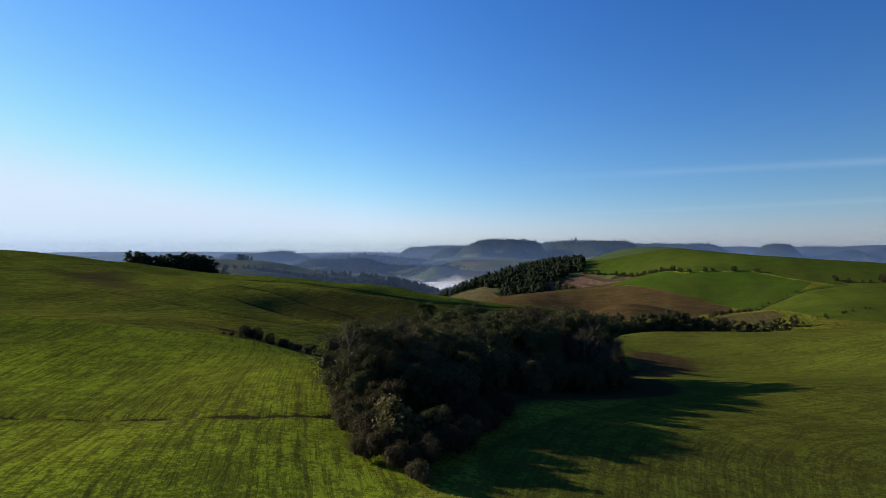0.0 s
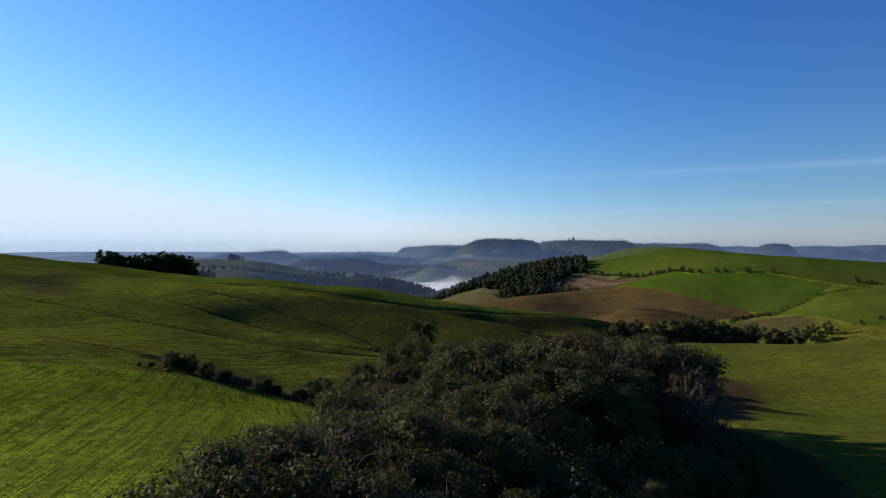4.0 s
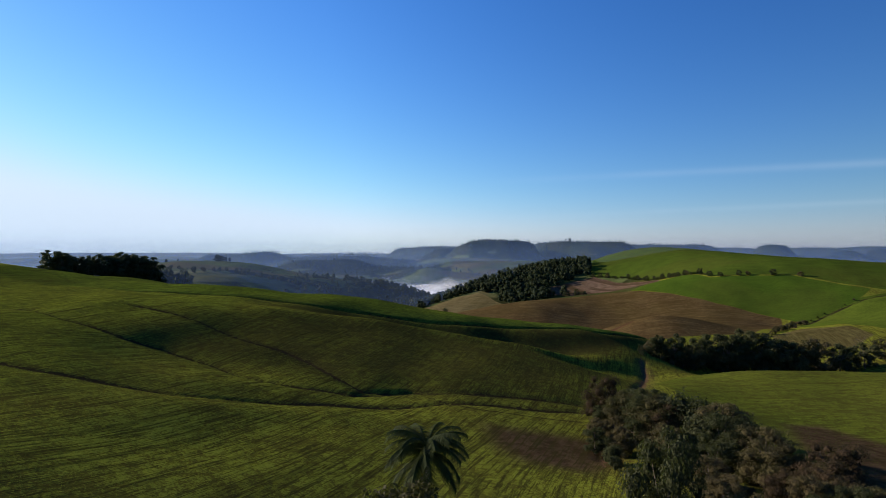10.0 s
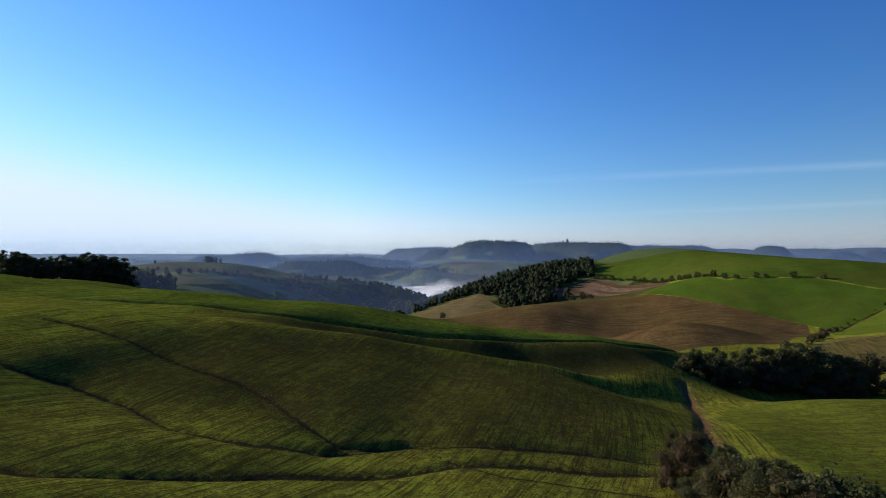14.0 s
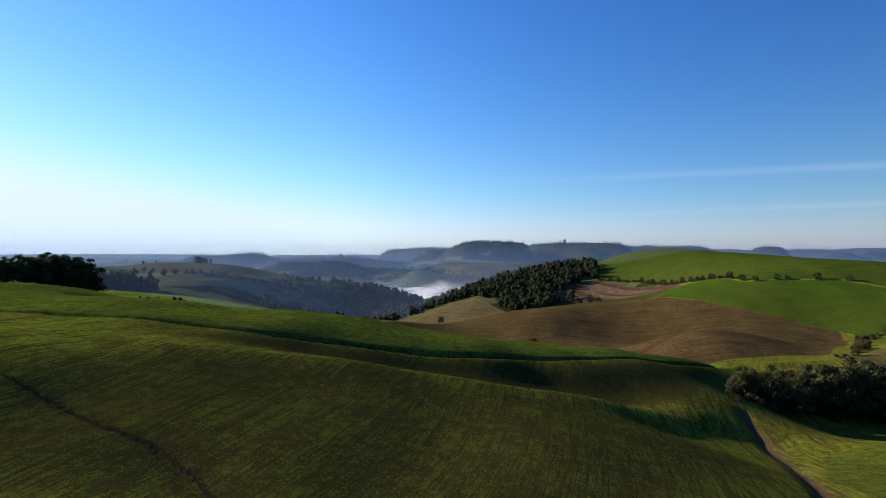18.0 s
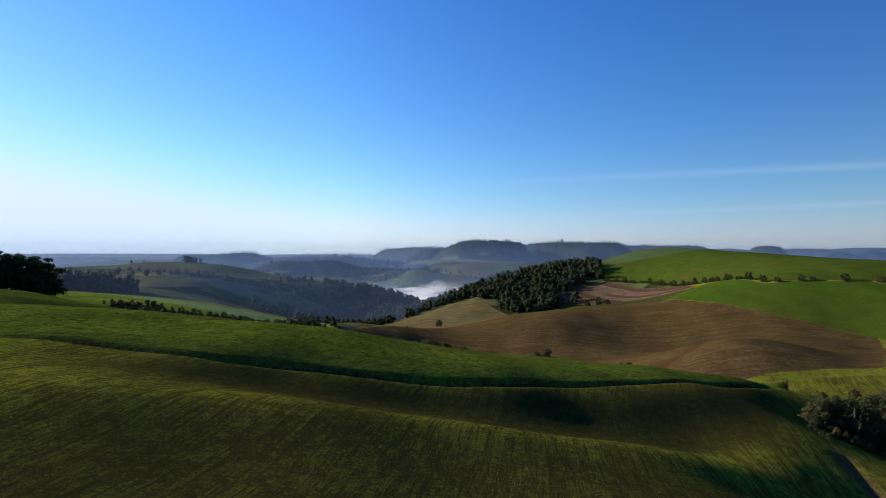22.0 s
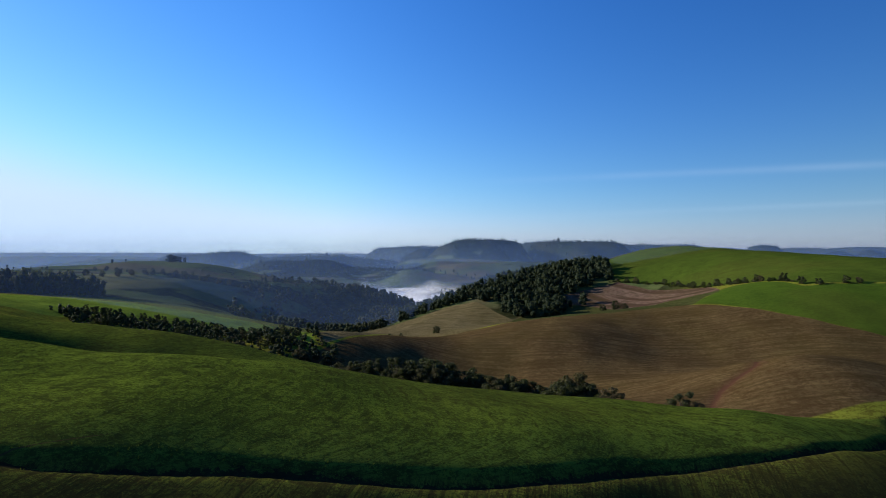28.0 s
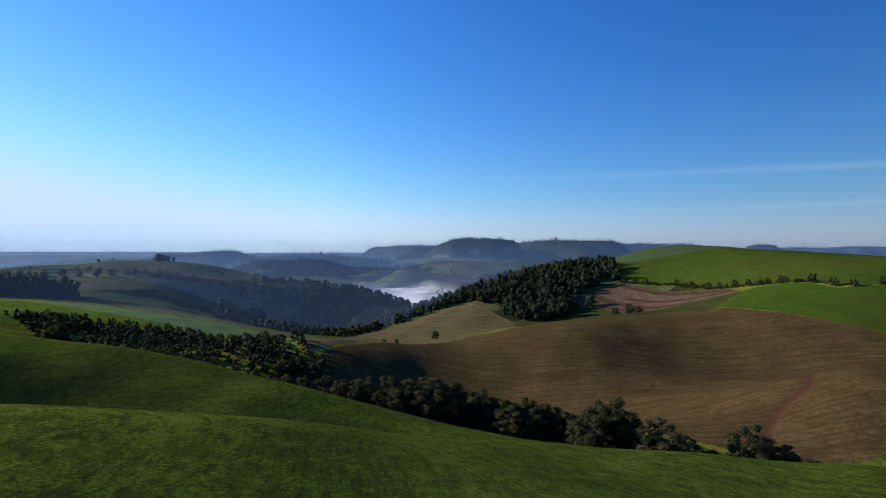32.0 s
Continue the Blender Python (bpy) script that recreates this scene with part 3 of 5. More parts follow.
xs = axis(-130, 130, 1.25, -5200, 5200, 1.022)
ys = axis(25, 480, 1.25, -900, 4900, 1.018)
gx, gy = np.meshgrid(xs, ys)
flat_x, flat_y = gx.ravel(), gy.ravel()
flat_z = height(flat_x, flat_y)
nx, ny = len(xs), len(ys)
ground_mesh = bpy.data.meshes.new("ground")
ground_mesh.vertices.add(nx * ny)
ground_mesh.vertices.foreach_set("co", np.column_stack([flat_x, flat_y, flat_z]).astype(np.float32).ravel())
cell = (np.arange(ny - 1)[:, None] * nx + np.arange(nx - 1)[None, :]).ravel()
quads = np.column_stack([cell, cell + 1, cell + nx + 1, cell + nx]).astype(np.int32)
ground_mesh.loops.add(quads.size)
ground_mesh.loops.foreach_set("vertex_index", quads.ravel())
ground_mesh.polygons.add(len(quads))
ground_mesh.polygons.foreach_set("loop_start", (np.arange(len(quads)) * 4).astype(np.int32))
ground_mesh.update(calc_edges=True)
ground_mesh.polygons.foreach_set("use_smooth", np.ones(len(quads), bool))


def ground_value(name, values):
    layer = ground_mesh.attributes.new(name, "FLOAT", "POINT")
    layer.data.foreach_set("value", np.asarray(values, np.float32))


wobble = 1.2 * np.sin(flat_x * 0.13 + flat_y * 0.05) + 0.9 * np.sin(flat_y * 0.17 - flat_x * 0.04)
zone = {}
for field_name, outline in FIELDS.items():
    zone[field_name] = inside_distance(flat_x, flat_y, outline) + wobble * (0.6 if field_name in ("bare_soil", "bare_corner", "hollow_shade", "pasture") else 0.25)
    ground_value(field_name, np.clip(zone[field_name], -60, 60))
zone["bright_hill"] = inside_distance(flat_x, flat_y, BRIGHT_HILL) + wobble * 0.3
zone["valley_strip"] = inside_distance(flat_x, flat_y, VALLEY_STRIP) + wobble
ground_value("bright_hill", np.clip(zone["bright_hill"], -60, 60))
ground_value("valley_strip", np.clip(zone["valley_strip"], -60, 60))
track = np.full(flat_x.shape, 50.0)
for line, half, depth, hollow in DITCHES[:6] + DITCHES[7:]:
    track = np.minimum(track, distance_to_line(flat_x, flat_y, line) / half)
ground_value("track", np.clip(track + wobble * 0.15, 0, 50))


def signed_to_line(x, y, line):
    """Distance to a line, negative on its left-hand side."""
    best, side = np.full(x.shape, 1e9), np.ones(x.shape)
    for (ax, ay), (bx, by) in zip(line, line[1:]):
        dx, dy = bx - ax, by - ay
        k = np.clip(((x - ax) * dx + (y - ay) * dy) / (dx * dx + dy * dy), 0, 1)
        d = np.hypot(x - ax - k * dx, y - ay - k * dy)
        side = np.where(d < best, np.sign((x - ax) * dy - (y - ay) * dx), side)
        best = np.minimum(best, d)
    return best * side


near_track = np.full(flat_x.shape, 50.0)
TRACKS = [DITCHES[0][0], DITCHES[1][0], DITCHES[2][0], DITCHES[3][0], DITCHES[4][0], DITCHES[7][0], DITCHES[6][0],
          [(0, 236), (6, 231), (15, 230), (28, 228)],
          [(-95, 168), (-72, 158), (-58, 154), (-48, 151), (-38, 149), (-28, 148), (-18, 142), (-13, 134)]]
for index, line in enumerate(TRACKS):
    ground_value("track_%d" % index, np.clip(signed_to_line(flat_x, flat_y, line) + 0.35 * wobble, -12, 12))
    near_track = np.minimum(near_track, distance_to_line(flat_x, flat_y, line))
ground_value("near_track", near_track)
ground_value("far_wood", np.where(flat_y > 1500, far_hill_cover(flat_x, flat_y, 1) - 0.6 * far_hill_cover(flat_x, flat_y, 0), 0.0))
# drill rows: metres across the rows
across = 0.95 * flat_x - 0.31 * flat_y + 4 * np.sin(flat_y * 0.016 + 0.5) + 2.0 * np.sin(flat_y * 0.04 + flat_x * 0.02)
slanted = 0.96 * flat_x + 0.26 * flat_y + 1.2 * np.sin(flat_y * 0.05 + flat_x * 0.02)
curved = np.hypot(flat_x - 82, flat_y - 12) + 1.2 * np.sin(flat_x * 0.07 + flat_y * 0.05)
row_metres = np.where(zone["right_crop"] > 0, curved, np.where(zone["left_crop"] > 0, slanted, across))
row_metres = np.where(zone["brown"] > 0, flat_x * 0.35 + flat_y * 0.94 + 6 * np.sin(flat_x * 0.02), row_metres)
row_metres = np.where(zone["red_soil"] > 0, flat_x * 0.75 + flat_y * 0.3, row_metres)
row_metres = np.where(zone["stubble"] > 0, flat_x * 0.5 + flat_y * 0.87 + 9 * np.sin(flat_x * 0.03), row_metres)
ground_value("rows", row_metres)
along_metres = np.where(zone["right_crop"] > 0, np.hypot(flat_x - 82, flat_y - 12) * np.arctan2(flat_y - 12, flat_x - 82), np.where(zone["left_crop"] > 0, 0.96 * flat_y - 0.26 * flat_x, 0.95 * flat_y + 0.31 * flat_x))
along_metres = np.where(zone["brown"] > 0, 0.94 * flat_x - 0.35 * flat_y, along_metres)
along_metres = np.where(zone["red_soil"] > 0, flat_y * 0.9 - flat_x * 0.3, along_metres)
ground_value("along", along_metres)
sown = np.maximum(zone["left_crop"], zone["right_crop"])
bare = np.maximum(np.maximum(zone["pasture"], zone["bright_hill"]), np.maximum(zone["green_slope"], zone["ditch_green"]))
row_strength = np.where(bare > 0, 0.0, np.where(zone["left_crop"] > 0, 0.6, np.where(sown > 0, 0.5, np.where(zone["brown"] > 0, 0.3, np.where(zone["red_soil"] > 0, 0.6, np.where(zone["stubble"] > 0, 0.8, np.where((flat_y < 480) & (flat_y > 90), 0.8, 0.0)))))))
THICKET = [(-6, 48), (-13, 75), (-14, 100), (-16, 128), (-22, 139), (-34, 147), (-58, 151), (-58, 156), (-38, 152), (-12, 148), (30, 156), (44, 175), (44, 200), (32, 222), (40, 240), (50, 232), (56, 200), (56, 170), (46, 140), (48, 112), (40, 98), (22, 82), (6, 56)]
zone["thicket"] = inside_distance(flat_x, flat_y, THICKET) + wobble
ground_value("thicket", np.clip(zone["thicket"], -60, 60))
ground_value("row_strength", np.where(zone["thicket"] > -1, 0.0, row_strength))

n = Nodes("farmland")
p = n.position()
broad = n.noise(p, 0.012, 3.0)
patch = n.noise(p, 0.07, 4.0)
clump = n.noise(p, 0.45, 5.0, 0.72)
fine = n.noise(p, 2.2, 4.0, 0.8)
grass = n.noise(n.scaled(p, (1, 1, 0.3)), 7.0, 2.0, 0.7)


def shade(base, dark, light, a=0.47, b=0.53):
    """A field's colour, varied at two scales."""
    tone = n.math("ADD", n.math("MULTIPLY", patch, 0.18), n.math("ADD", n.math("MULTIPLY", clump, 0.34), n.math("MULTIPLY", fine, 0.48)))
    half = n.mix(n.span(tone, a, 0.5), dark, base)
    return n.mix(n.span(tone, 0.5, b), half, light)


# rows
row_phase = n.math("MULTIPLY", n.math("ADD", n.attribute("rows"), n.math("MULTIPLY", n.math("SUBTRACT", n.noise(p, 0.16, 2.0), 0.5), 0.8)), 2 * math.pi / 0.46)
row_wave = n.math("MULTIPLY", n.math("ADD", n.math("SINE", row_phase), 1.0), 0.5)
wide_phase = n.math("MULTIPLY", n.attribute("rows"), 2 * math.pi / 9.0)
wide_wave = n.span(n.math("SINE", wide_phase), 0.86, 0.99)
row_amount = n.attribute("row_strength")
lengthwise = n.tree.nodes.new("ShaderNodeCombineXYZ")
n.put(lengthwise.inputs[0], n.attribute("rows")), n.put(lengthwise.inputs[1], n.attribute("along"))
streak_fine = n.noise(n.scaled(lengthwise.outputs[0], (1.7, 0.07, 1)), 1.0, 5.0, 0.78)
streak_wide = n.noise(n.scaled(lengthwise.outputs[0], (0.42, 0.022, 1)), 1.0, 3.0, 0.6)
terrace = n.noise(n.scaled(p, (0.22, 0.22, 5.0)), 1.0, 4.0, 0.7)
row_cut = n.math("MULTIPLY", n.math("MULTIPLY", row_wave, n.span(streak_wide, 0.36, 0.56, 0.25, 1.0)), row_amount)

midland = shade((0.13, 0.138, 0.016), (0.084, 0.077, 0.013), (0.178, 0.194, 0.022))
color = midland
soil = n.mix(n.span(clump, 0.35, 0.65), (0.035, 0.021, 0.012), (0.08, 0.05, 0.028))


def lay(field, paint, soft=0.5):
    global color
    color = n.mix(n.span(n.attribute(field), -soft, soft), color, paint)


# far country beyond the river: pasture, ploughland and woods in patches
far_pick = n.noise(n.scaled(p, (1, 1.6, 0.2)), 0.0042, 2.0, 0.5)
far_fields = n.mix(n.span(far_pick, 0.5, 0.56), shade((0.066, 0.086, 0.03), (0.05, 0.064, 0.024), (0.086, 0.108, 0.036)), shade((0.084, 0.076, 0.038), (0.066, 0.058, 0.03), (0.105, 0.094, 0.046)))
far_woods = n.mix(n.span(n.noise(p, 0.1, 4.0, 0.75), 0.38, 0.62), (0.005, 0.01, 0.006), (0.026, 0.036, 0.016))
height_m = n.tree.nodes.new("ShaderNodeSeparateXYZ")
n.put(height_m.inputs[0], p)
wooded = n.math("MULTIPLY", n.attribute("far_wood"), 0.3)
far_country = n.mix(n.span(n.math("SUBTRACT", n.noise(n.scaled(p, (1, 1.4, 1.5)), 0.0065, 4.0, 0.6), wooded), 0.47, 0.51), far_woods, far_fields)
color = n.mix(n.span(height_m.outputs[1], 830, 930), color, far_country)
# sunlight on the left hill slope, painted as a brighter green
lay("lit_slope", shade((0.128, 0.155, 0.015), (0.084, 0.094, 0.013), (0.172, 0.2, 0.02)), 16.0)
# thin crop on the lower slope, with the slope's shade painted into its colour
lay("shaded_crop", shade((0.05, 0.051, 0.011), (0.034, 0.031, 0.01), (0.076, 0.08, 0.013)), 13.0)
lay("left_crop", shade((0.148, 0.19, 0.013), (0.092, 0.112, 0.012), (0.2, 0.252, 0.017)))
lay("right_crop", shade((0.078, 0.096, 0.012), (0.055, 0.062, 0.011), (0.106, 0.13, 0.015)))
# shade of the hollow below the pasture edge, painted as a darker field colour
lay("hollow_shade", shade((0.034, 0.036, 0.01), (0.024, 0.022, 0.008), (0.05, 0.054, 0.011)), 9.0)
lay("pasture", shade((0.066, 0.096, 0.013), (0.042, 0.059, 0.01), (0.096, 0.134, 0.017)), 0.7)
# upper pasture: the sunlit crest painted in as brighter grass
lay("lit_pasture", shade((0.08, 0.108, 0.012), (0.053, 0.07, 0.01), (0.11, 0.146, 0.016)), 9.0)
# dark tussock grass, deepened by painted shade on the face turned from the sun
lay("shaded_tussock", shade((0.05, 0.074, 0.011), (0.032, 0.044, 0.009), (0.075, 0.105, 0.014)), 7.0)
lay("valley_strip", shade((0.16, 0.215, 0.024), (0.12, 0.16, 0.02), (0.2, 0.26, 0.03)), 2.0)
lay("bright_hill", shade((0.05, 0.076, 0.01), (0.039, 0.058, 0.009), (0.064, 0.094, 0.012)), 0.8)
lay("ditch_green", shade((0.062, 0.088, 0.011), (0.048, 0.066, 0.01), (0.078, 0.105, 0.013)), 0.8)
lay("green_slope", shade((0.048, 0.083, 0.009), (0.04, 0.067, 0.009), (0.06, 0.097, 0.011)), 0.8)
lay("rough_margin", shade((0.045, 0.05, 0.016), (0.03, 0.034, 0.012), (0.06, 0.068, 0.02)), 0.8)
lay("stubble", shade((0.15, 0.118, 0.056), (0.116, 0.088, 0.042), (0.19, 0.152, 0.074)), 0.8)
lay("brown", n.mix(n.span(streak_wide, 0.42, 0.62, 0.0, 0.55), shade((0.09, 0.058, 0.024), (0.062, 0.038, 0.016), (0.12, 0.082, 0.034)), (0.05, 0.029, 0.013)), 0.8)
lay("tan_patch", shade((0.1, 0.082, 0.028), (0.078, 0.06, 0.022), (0.12, 0.1, 0.036)), 0.8)
lay("red_soil", n.mix(n.span(n.noise(n.scaled(lengthwise.outputs[0], (0.09, 0.004, 1)), 1.0, 2.0), 0.46, 0.54, 0.0, 0.8), shade((0.13, 0.082, 0.06), (0.1, 0.06, 0.042), (0.165, 0.11, 0.082)), (0.055, 0.03, 0.022)), 0.8)
lay("tan_terrace", shade((0.13, 0.128, 0.06), (0.1, 0.098, 0.046), (0.155, 0.155, 0.074)), 6.0)
lay("weed_patch", shade((0.062, 0.058, 0.02), (0.042, 0.036, 0.014), (0.085, 0.08, 0.026)), 10.0)
lay("bare_soil", soil, 4.0)
lay("bare_corner", soil, 3.0)
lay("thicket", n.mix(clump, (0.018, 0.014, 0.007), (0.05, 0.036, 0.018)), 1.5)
# darker wet or thin patches, drill rows, tramlines, cattle terraces on the unsown slopes
color = n.mix(n.math("MULTIPLY", n.span(n.noise(n.scaled(p, (1, 0.7, 1)), 0.05, 5.0, 0.65), 0.52, 0.68), n.math("MULTIPLY", row_amount, 0.28)), color, (0.036, 0.035, 0.01))
color = n.mix(n.math("MULTIPLY", row_cut, 0.1), color, (0.026, 0.023, 0.007))
color = n.mix(n.math("MULTIPLY", n.span(streak_fine, 0.49, 0.57), n.math("MULTIPLY", row_amount, 0.95)), color, (0.028, 0.025, 0.008))
color = n.mix(n.math("MULTIPLY", n.span(streak_wide, 0.53, 0.66), n.math("MULTIPLY", row_amount, 0.5)), color, (0.032, 0.027, 0.008))
color = n.mix(n.math("MULTIPLY", n.math("MULTIPLY", wide_wave, n.span(patch, 0.42, 0.56)), n.math("MULTIPLY", row_amount, 0.5)), color, (0.024, 0.02, 0.008))
unsown = n.math("MULTIPLY", n.span(n.attribute("pasture"), -1.0, 1.0), 0.62)
color = n.mix(n.math("MULTIPLY", n.span(terrace, 0.48, 0.62), n.math("MAXIMUM", unsown, n.math("MULTIPLY", row_amount, 0.3))), color, (0.026, 0.032, 0.008))
color = n.mix(n.math("MULTIPLY", n.span(n.noise(n.scaled(p, (1.0, 1.5, 1.0)), 1.3, 4.0, 0.75), 0.53, 0.62), n.math("MULTIPLY", n.span(n.attribute("pasture"), -1.0, 1.0), 0.55)), color, (0.025, 0.034, 0.009))
color = n.mix(n.math("MULTIPLY", n.span(broad, 0.42, 0.62), 0.2), color, (0.07, 0.055, 0.014))
ragged = n.math("MULTIPLY", n.math("SUBTRACT", n.noise(p, 0.9, 5.0, 0.75), 0.5), 4.5)
mud = n.mix(clump, (0.012, 0.01, 0.006), (0.034, 0.024, 0.014))
for index, wide in enumerate((0.45, 0.7, 0.55, 0.5, 0.8, 1.2, 1.5, 0.3, 0.6)):
    near = n.math("ADD", n.math("DIVIDE", n.math("ABSOLUTE", n.attribute("track_%d" % index)), wide), ragged)
    stain = n.math("MULTIPLY", n.span(near, 4.5, 0.6), 0.35)
    worn = n.math("MULTIPLY", n.math("MAXIMUM", n.math("MULTIPLY", n.span(near, 1.25, 0.7), 0.9), stain), n.span(n.attribute("near_track"), 7.0, 5.0))
    earth = n.mix(n.span(fine, 0.4, 0.6), (0.045, 0.026, 0.016), (0.125, 0.07, 0.04)) if index == 5 else (n.mix(fine, (0.05, 0.022, 0.013), (0.085, 0.042, 0.025)) if index == 6 else mud)
    color = n.mix(worn, color, earth)
ditch = n.math("ADD", n.attribute("track"), n.math("MULTIPLY", ragged, 0.3))
color = n.mix(n.math("MULTIPLY", n.math("MULTIPLY", n.span(ditch, 1.3, 0.5), n.span(height_m.outputs[1], 490, 500)), 0.85), color, mud)
relief_height = n.math("ADD", n.math("MULTIPLY", n.math("MULTIPLY", row_wave, row_amount), -0.05), n.math("ADD", n.math("MULTIPLY", clump, 0.9), n.math("ADD", n.math("MULTIPLY", fine, 0.45), n.math("MULTIPLY", grass, 0.2))))
n.surface(color, 0.95, n.bump(relief_height, 0.5, 0.4), 0.0)
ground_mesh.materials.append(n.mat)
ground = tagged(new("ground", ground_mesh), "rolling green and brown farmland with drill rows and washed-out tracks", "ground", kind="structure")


# ---- trees ----
def mesh_object(name, verts, faces, material, parent=None, label="", smooth=False):
    data = bpy.data.meshes.new(name)
    data.from_pydata(verts, [], faces)
    if smooth:
        data.polygons.foreach_set("use_smooth", [True] * len(data.polygons))
    data.materials.append(material)
    ob = new(name, data)
    if parent:
        ob.parent = parent
    if label:
        tagged(ob, label)
    return ob


def tube(verts, faces, points, radii, sides=6):
    """A tapered limb through the points, added to verts and faces."""
    start = len(verts)
    for i, (q, r) in enumerate(zip(points, radii)):
        way = (points[min(i + 1, len(points) - 1)] - points[max(i - 1, 0)]).normalized()
        side = way.orthogonal().normalized()
        other = way.cross(side)
        for k in range(sides):
            a = 2 * math.pi * k / sides
            verts.append(tuple(q + r * (math.cos(a) * side + math.sin(a) * other)))
    for i in range(len(points) - 1):
        for k in range(sides):
            a, b = start + i * sides + k, start + i * sides + (k + 1) % sides
            faces.append((a, b, b + sides, a + sides))
    faces.append(tuple(start + (len(points) - 1) * sides + k for k in range(sides)))


def crown_geometry(rng, lobes, leaves, leaf, core=0.6):
    """Leaf sprays over rounded lobes: (centre, radii) each; with dark inner masses that close the crown."""
    verts, faces = [], []
    weights = np.array([r[0] * r[1] + r[2] * r[1] for _, r in lobes])
    picks = rng.choice(len(lobes), leaves, p=weights / weights.sum())
    ways = rng.normal(size=(leaves, 3))
    ways /= np.linalg.norm(ways, axis=1)[:, None]
    ways[:, 2] = np.where((ways[:, 2] < -0.35), -ways[:, 2], ways[:, 2])
    tufts_at = rng.normal(size=(len(lobes), 11, 3)) + (0, 0, 0.35)
    tufts_at /= np.linalg.norm(tufts_at, axis=2)[:, :, None]
    pull = tufts_at[picks, rng.integers(0, 11, leaves)]
    ways = ways * 0.62 + pull * 0.5
    near = np.clip(np.einsum("ij,ij->i", ways, pull) / np.linalg.norm(ways, axis=1), 0, 1)
    ways /= np.linalg.norm(ways, axis=1)[:, None]
    depth = (0.74 + 0.46 * near ** 3) * (1.12 - 0.34 * rng.random(leaves) ** 0.8)
    centres = np.array([c for c, _ in lobes])[picks] + ways * np.array([r for _, r in lobes])[picks] * depth[:, None]
    facing = ways + rng.normal(size=(leaves, 3)) * 0.55
    facing /= np.linalg.norm(facing, axis=1)[:, None]
    side = np.cross(facing, rng.normal(size=(leaves, 3)))
    side /= np.linalg.norm(side, axis=1)[:, None]
    up = np.cross(facing, side)
    size = leaf * (0.55 + 0.9 * rng.random(leaves))[:, None]
    droop = facing * size * 0.35
    quad = np.stack([centres - side * size * 0.8, centres + side * size * 0.8 + droop, centres + up * size * 1.3 - droop], 1)
    verts = [tuple(v) for v in quad.reshape(-1, 3)]
    faces = [(3 * i, 3 * i + 1, 3 * i + 2) for i in range(leaves)]
    for c, r in lobes:
        start = len(verts)
        rings, segs = 5, 8
        for i in range(rings + 1):
            a = math.pi * i / rings
            for k in range(segs):
                b = 2 * math.pi * k / segs
                j = core * (0.85 + 0.3 * rng.random())
                verts.append((c[0] + r[0] * j * math.sin(a) * math.cos(b), c[1] + r[1] * j * math.sin(a) * math.sin(b), c[2] + r[2] * j * math.cos(a)))
        for i in range(rings):
            for k in range(segs):
                a, b = start + i * segs + k, start + i * segs + (k + 1) % segs
                faces.append((a, b, b + segs, a + segs))
    return verts, faces


def broadleaf(seed, tall, wide, leaves, leaf, leaf_mat, bark=BARK, name="broadleaf_tree", lobe_count=9, base=0.22, flat=0.8):
    """A tree with its foot at the origin: tapered trunk with limbs, and a crown of leaf sprays."""
    rng = np.random.default_rng(seed)
    tree = new(name)
    lobes = []
    for i in range(lobe_count):
        a = 2.4 * i + rng.random()
        level = base + (0.96 - base) * ((i + 0.5) / lobe_count)
        reach = wide * 0.5 * math.sqrt(max(0.05, 1 - ((level - 0.45) / 0.62) ** 2)) * (0.35 + 0.62 * rng.random())
        r = wide * (0.13 + 0.13 * rng.random()) * (1.1 - 0.35 * level)
        lobes.append(((reach * math.cos(a), reach * math.sin(a), tall * level), (r * (0.9 + 0.3 * rng.random()), r * (0.9 + 0.3 * rng.random()), r * flat)))
    top = max(c[2] + r[2] for c, r in lobes)
    lobes = [((c[0], c[1], c[2] * tall / top), r) for c, r in lobes]
    verts, faces = [], []
    lean = Vector((rng.normal() * 0.04, rng.normal() * 0.04, 0)) * tall
    stem = [Vector((0, 0, -0.5)), Vector((0, 0, tall * 0.02)), lean * 0.4 + Vector((0, 0, tall * 0.35)), lean + Vector((0, 0, tall * 0.75))]
    thick = tall * 0.022
    tube(verts, faces, stem, [thick * 1.5, thick * 1.15, thick * 0.8, thick * 0.3], 7)
    for c, _ in lobes:
        root = stem[2] * 0.55 if c[2] < tall * 0.5 else stem[2].lerp(stem[3], 0.35)
        end = Vector(c)
        middle = root.lerp(end, 0.5) + Vector((0, 0, -0.04 * tall))
        tube(verts, faces, [root, middle, end], [thick * 0.5, thick * 0.32, thick * 0.1], 5)
    mesh_object("trunk", verts, faces, bark, tree, smooth=True)
    verts, faces = crown_geometry(rng, lobes, leaves, leaf, 0.48)
    mesh_object("crown", verts, faces, leaf_mat, tree)
    return tree


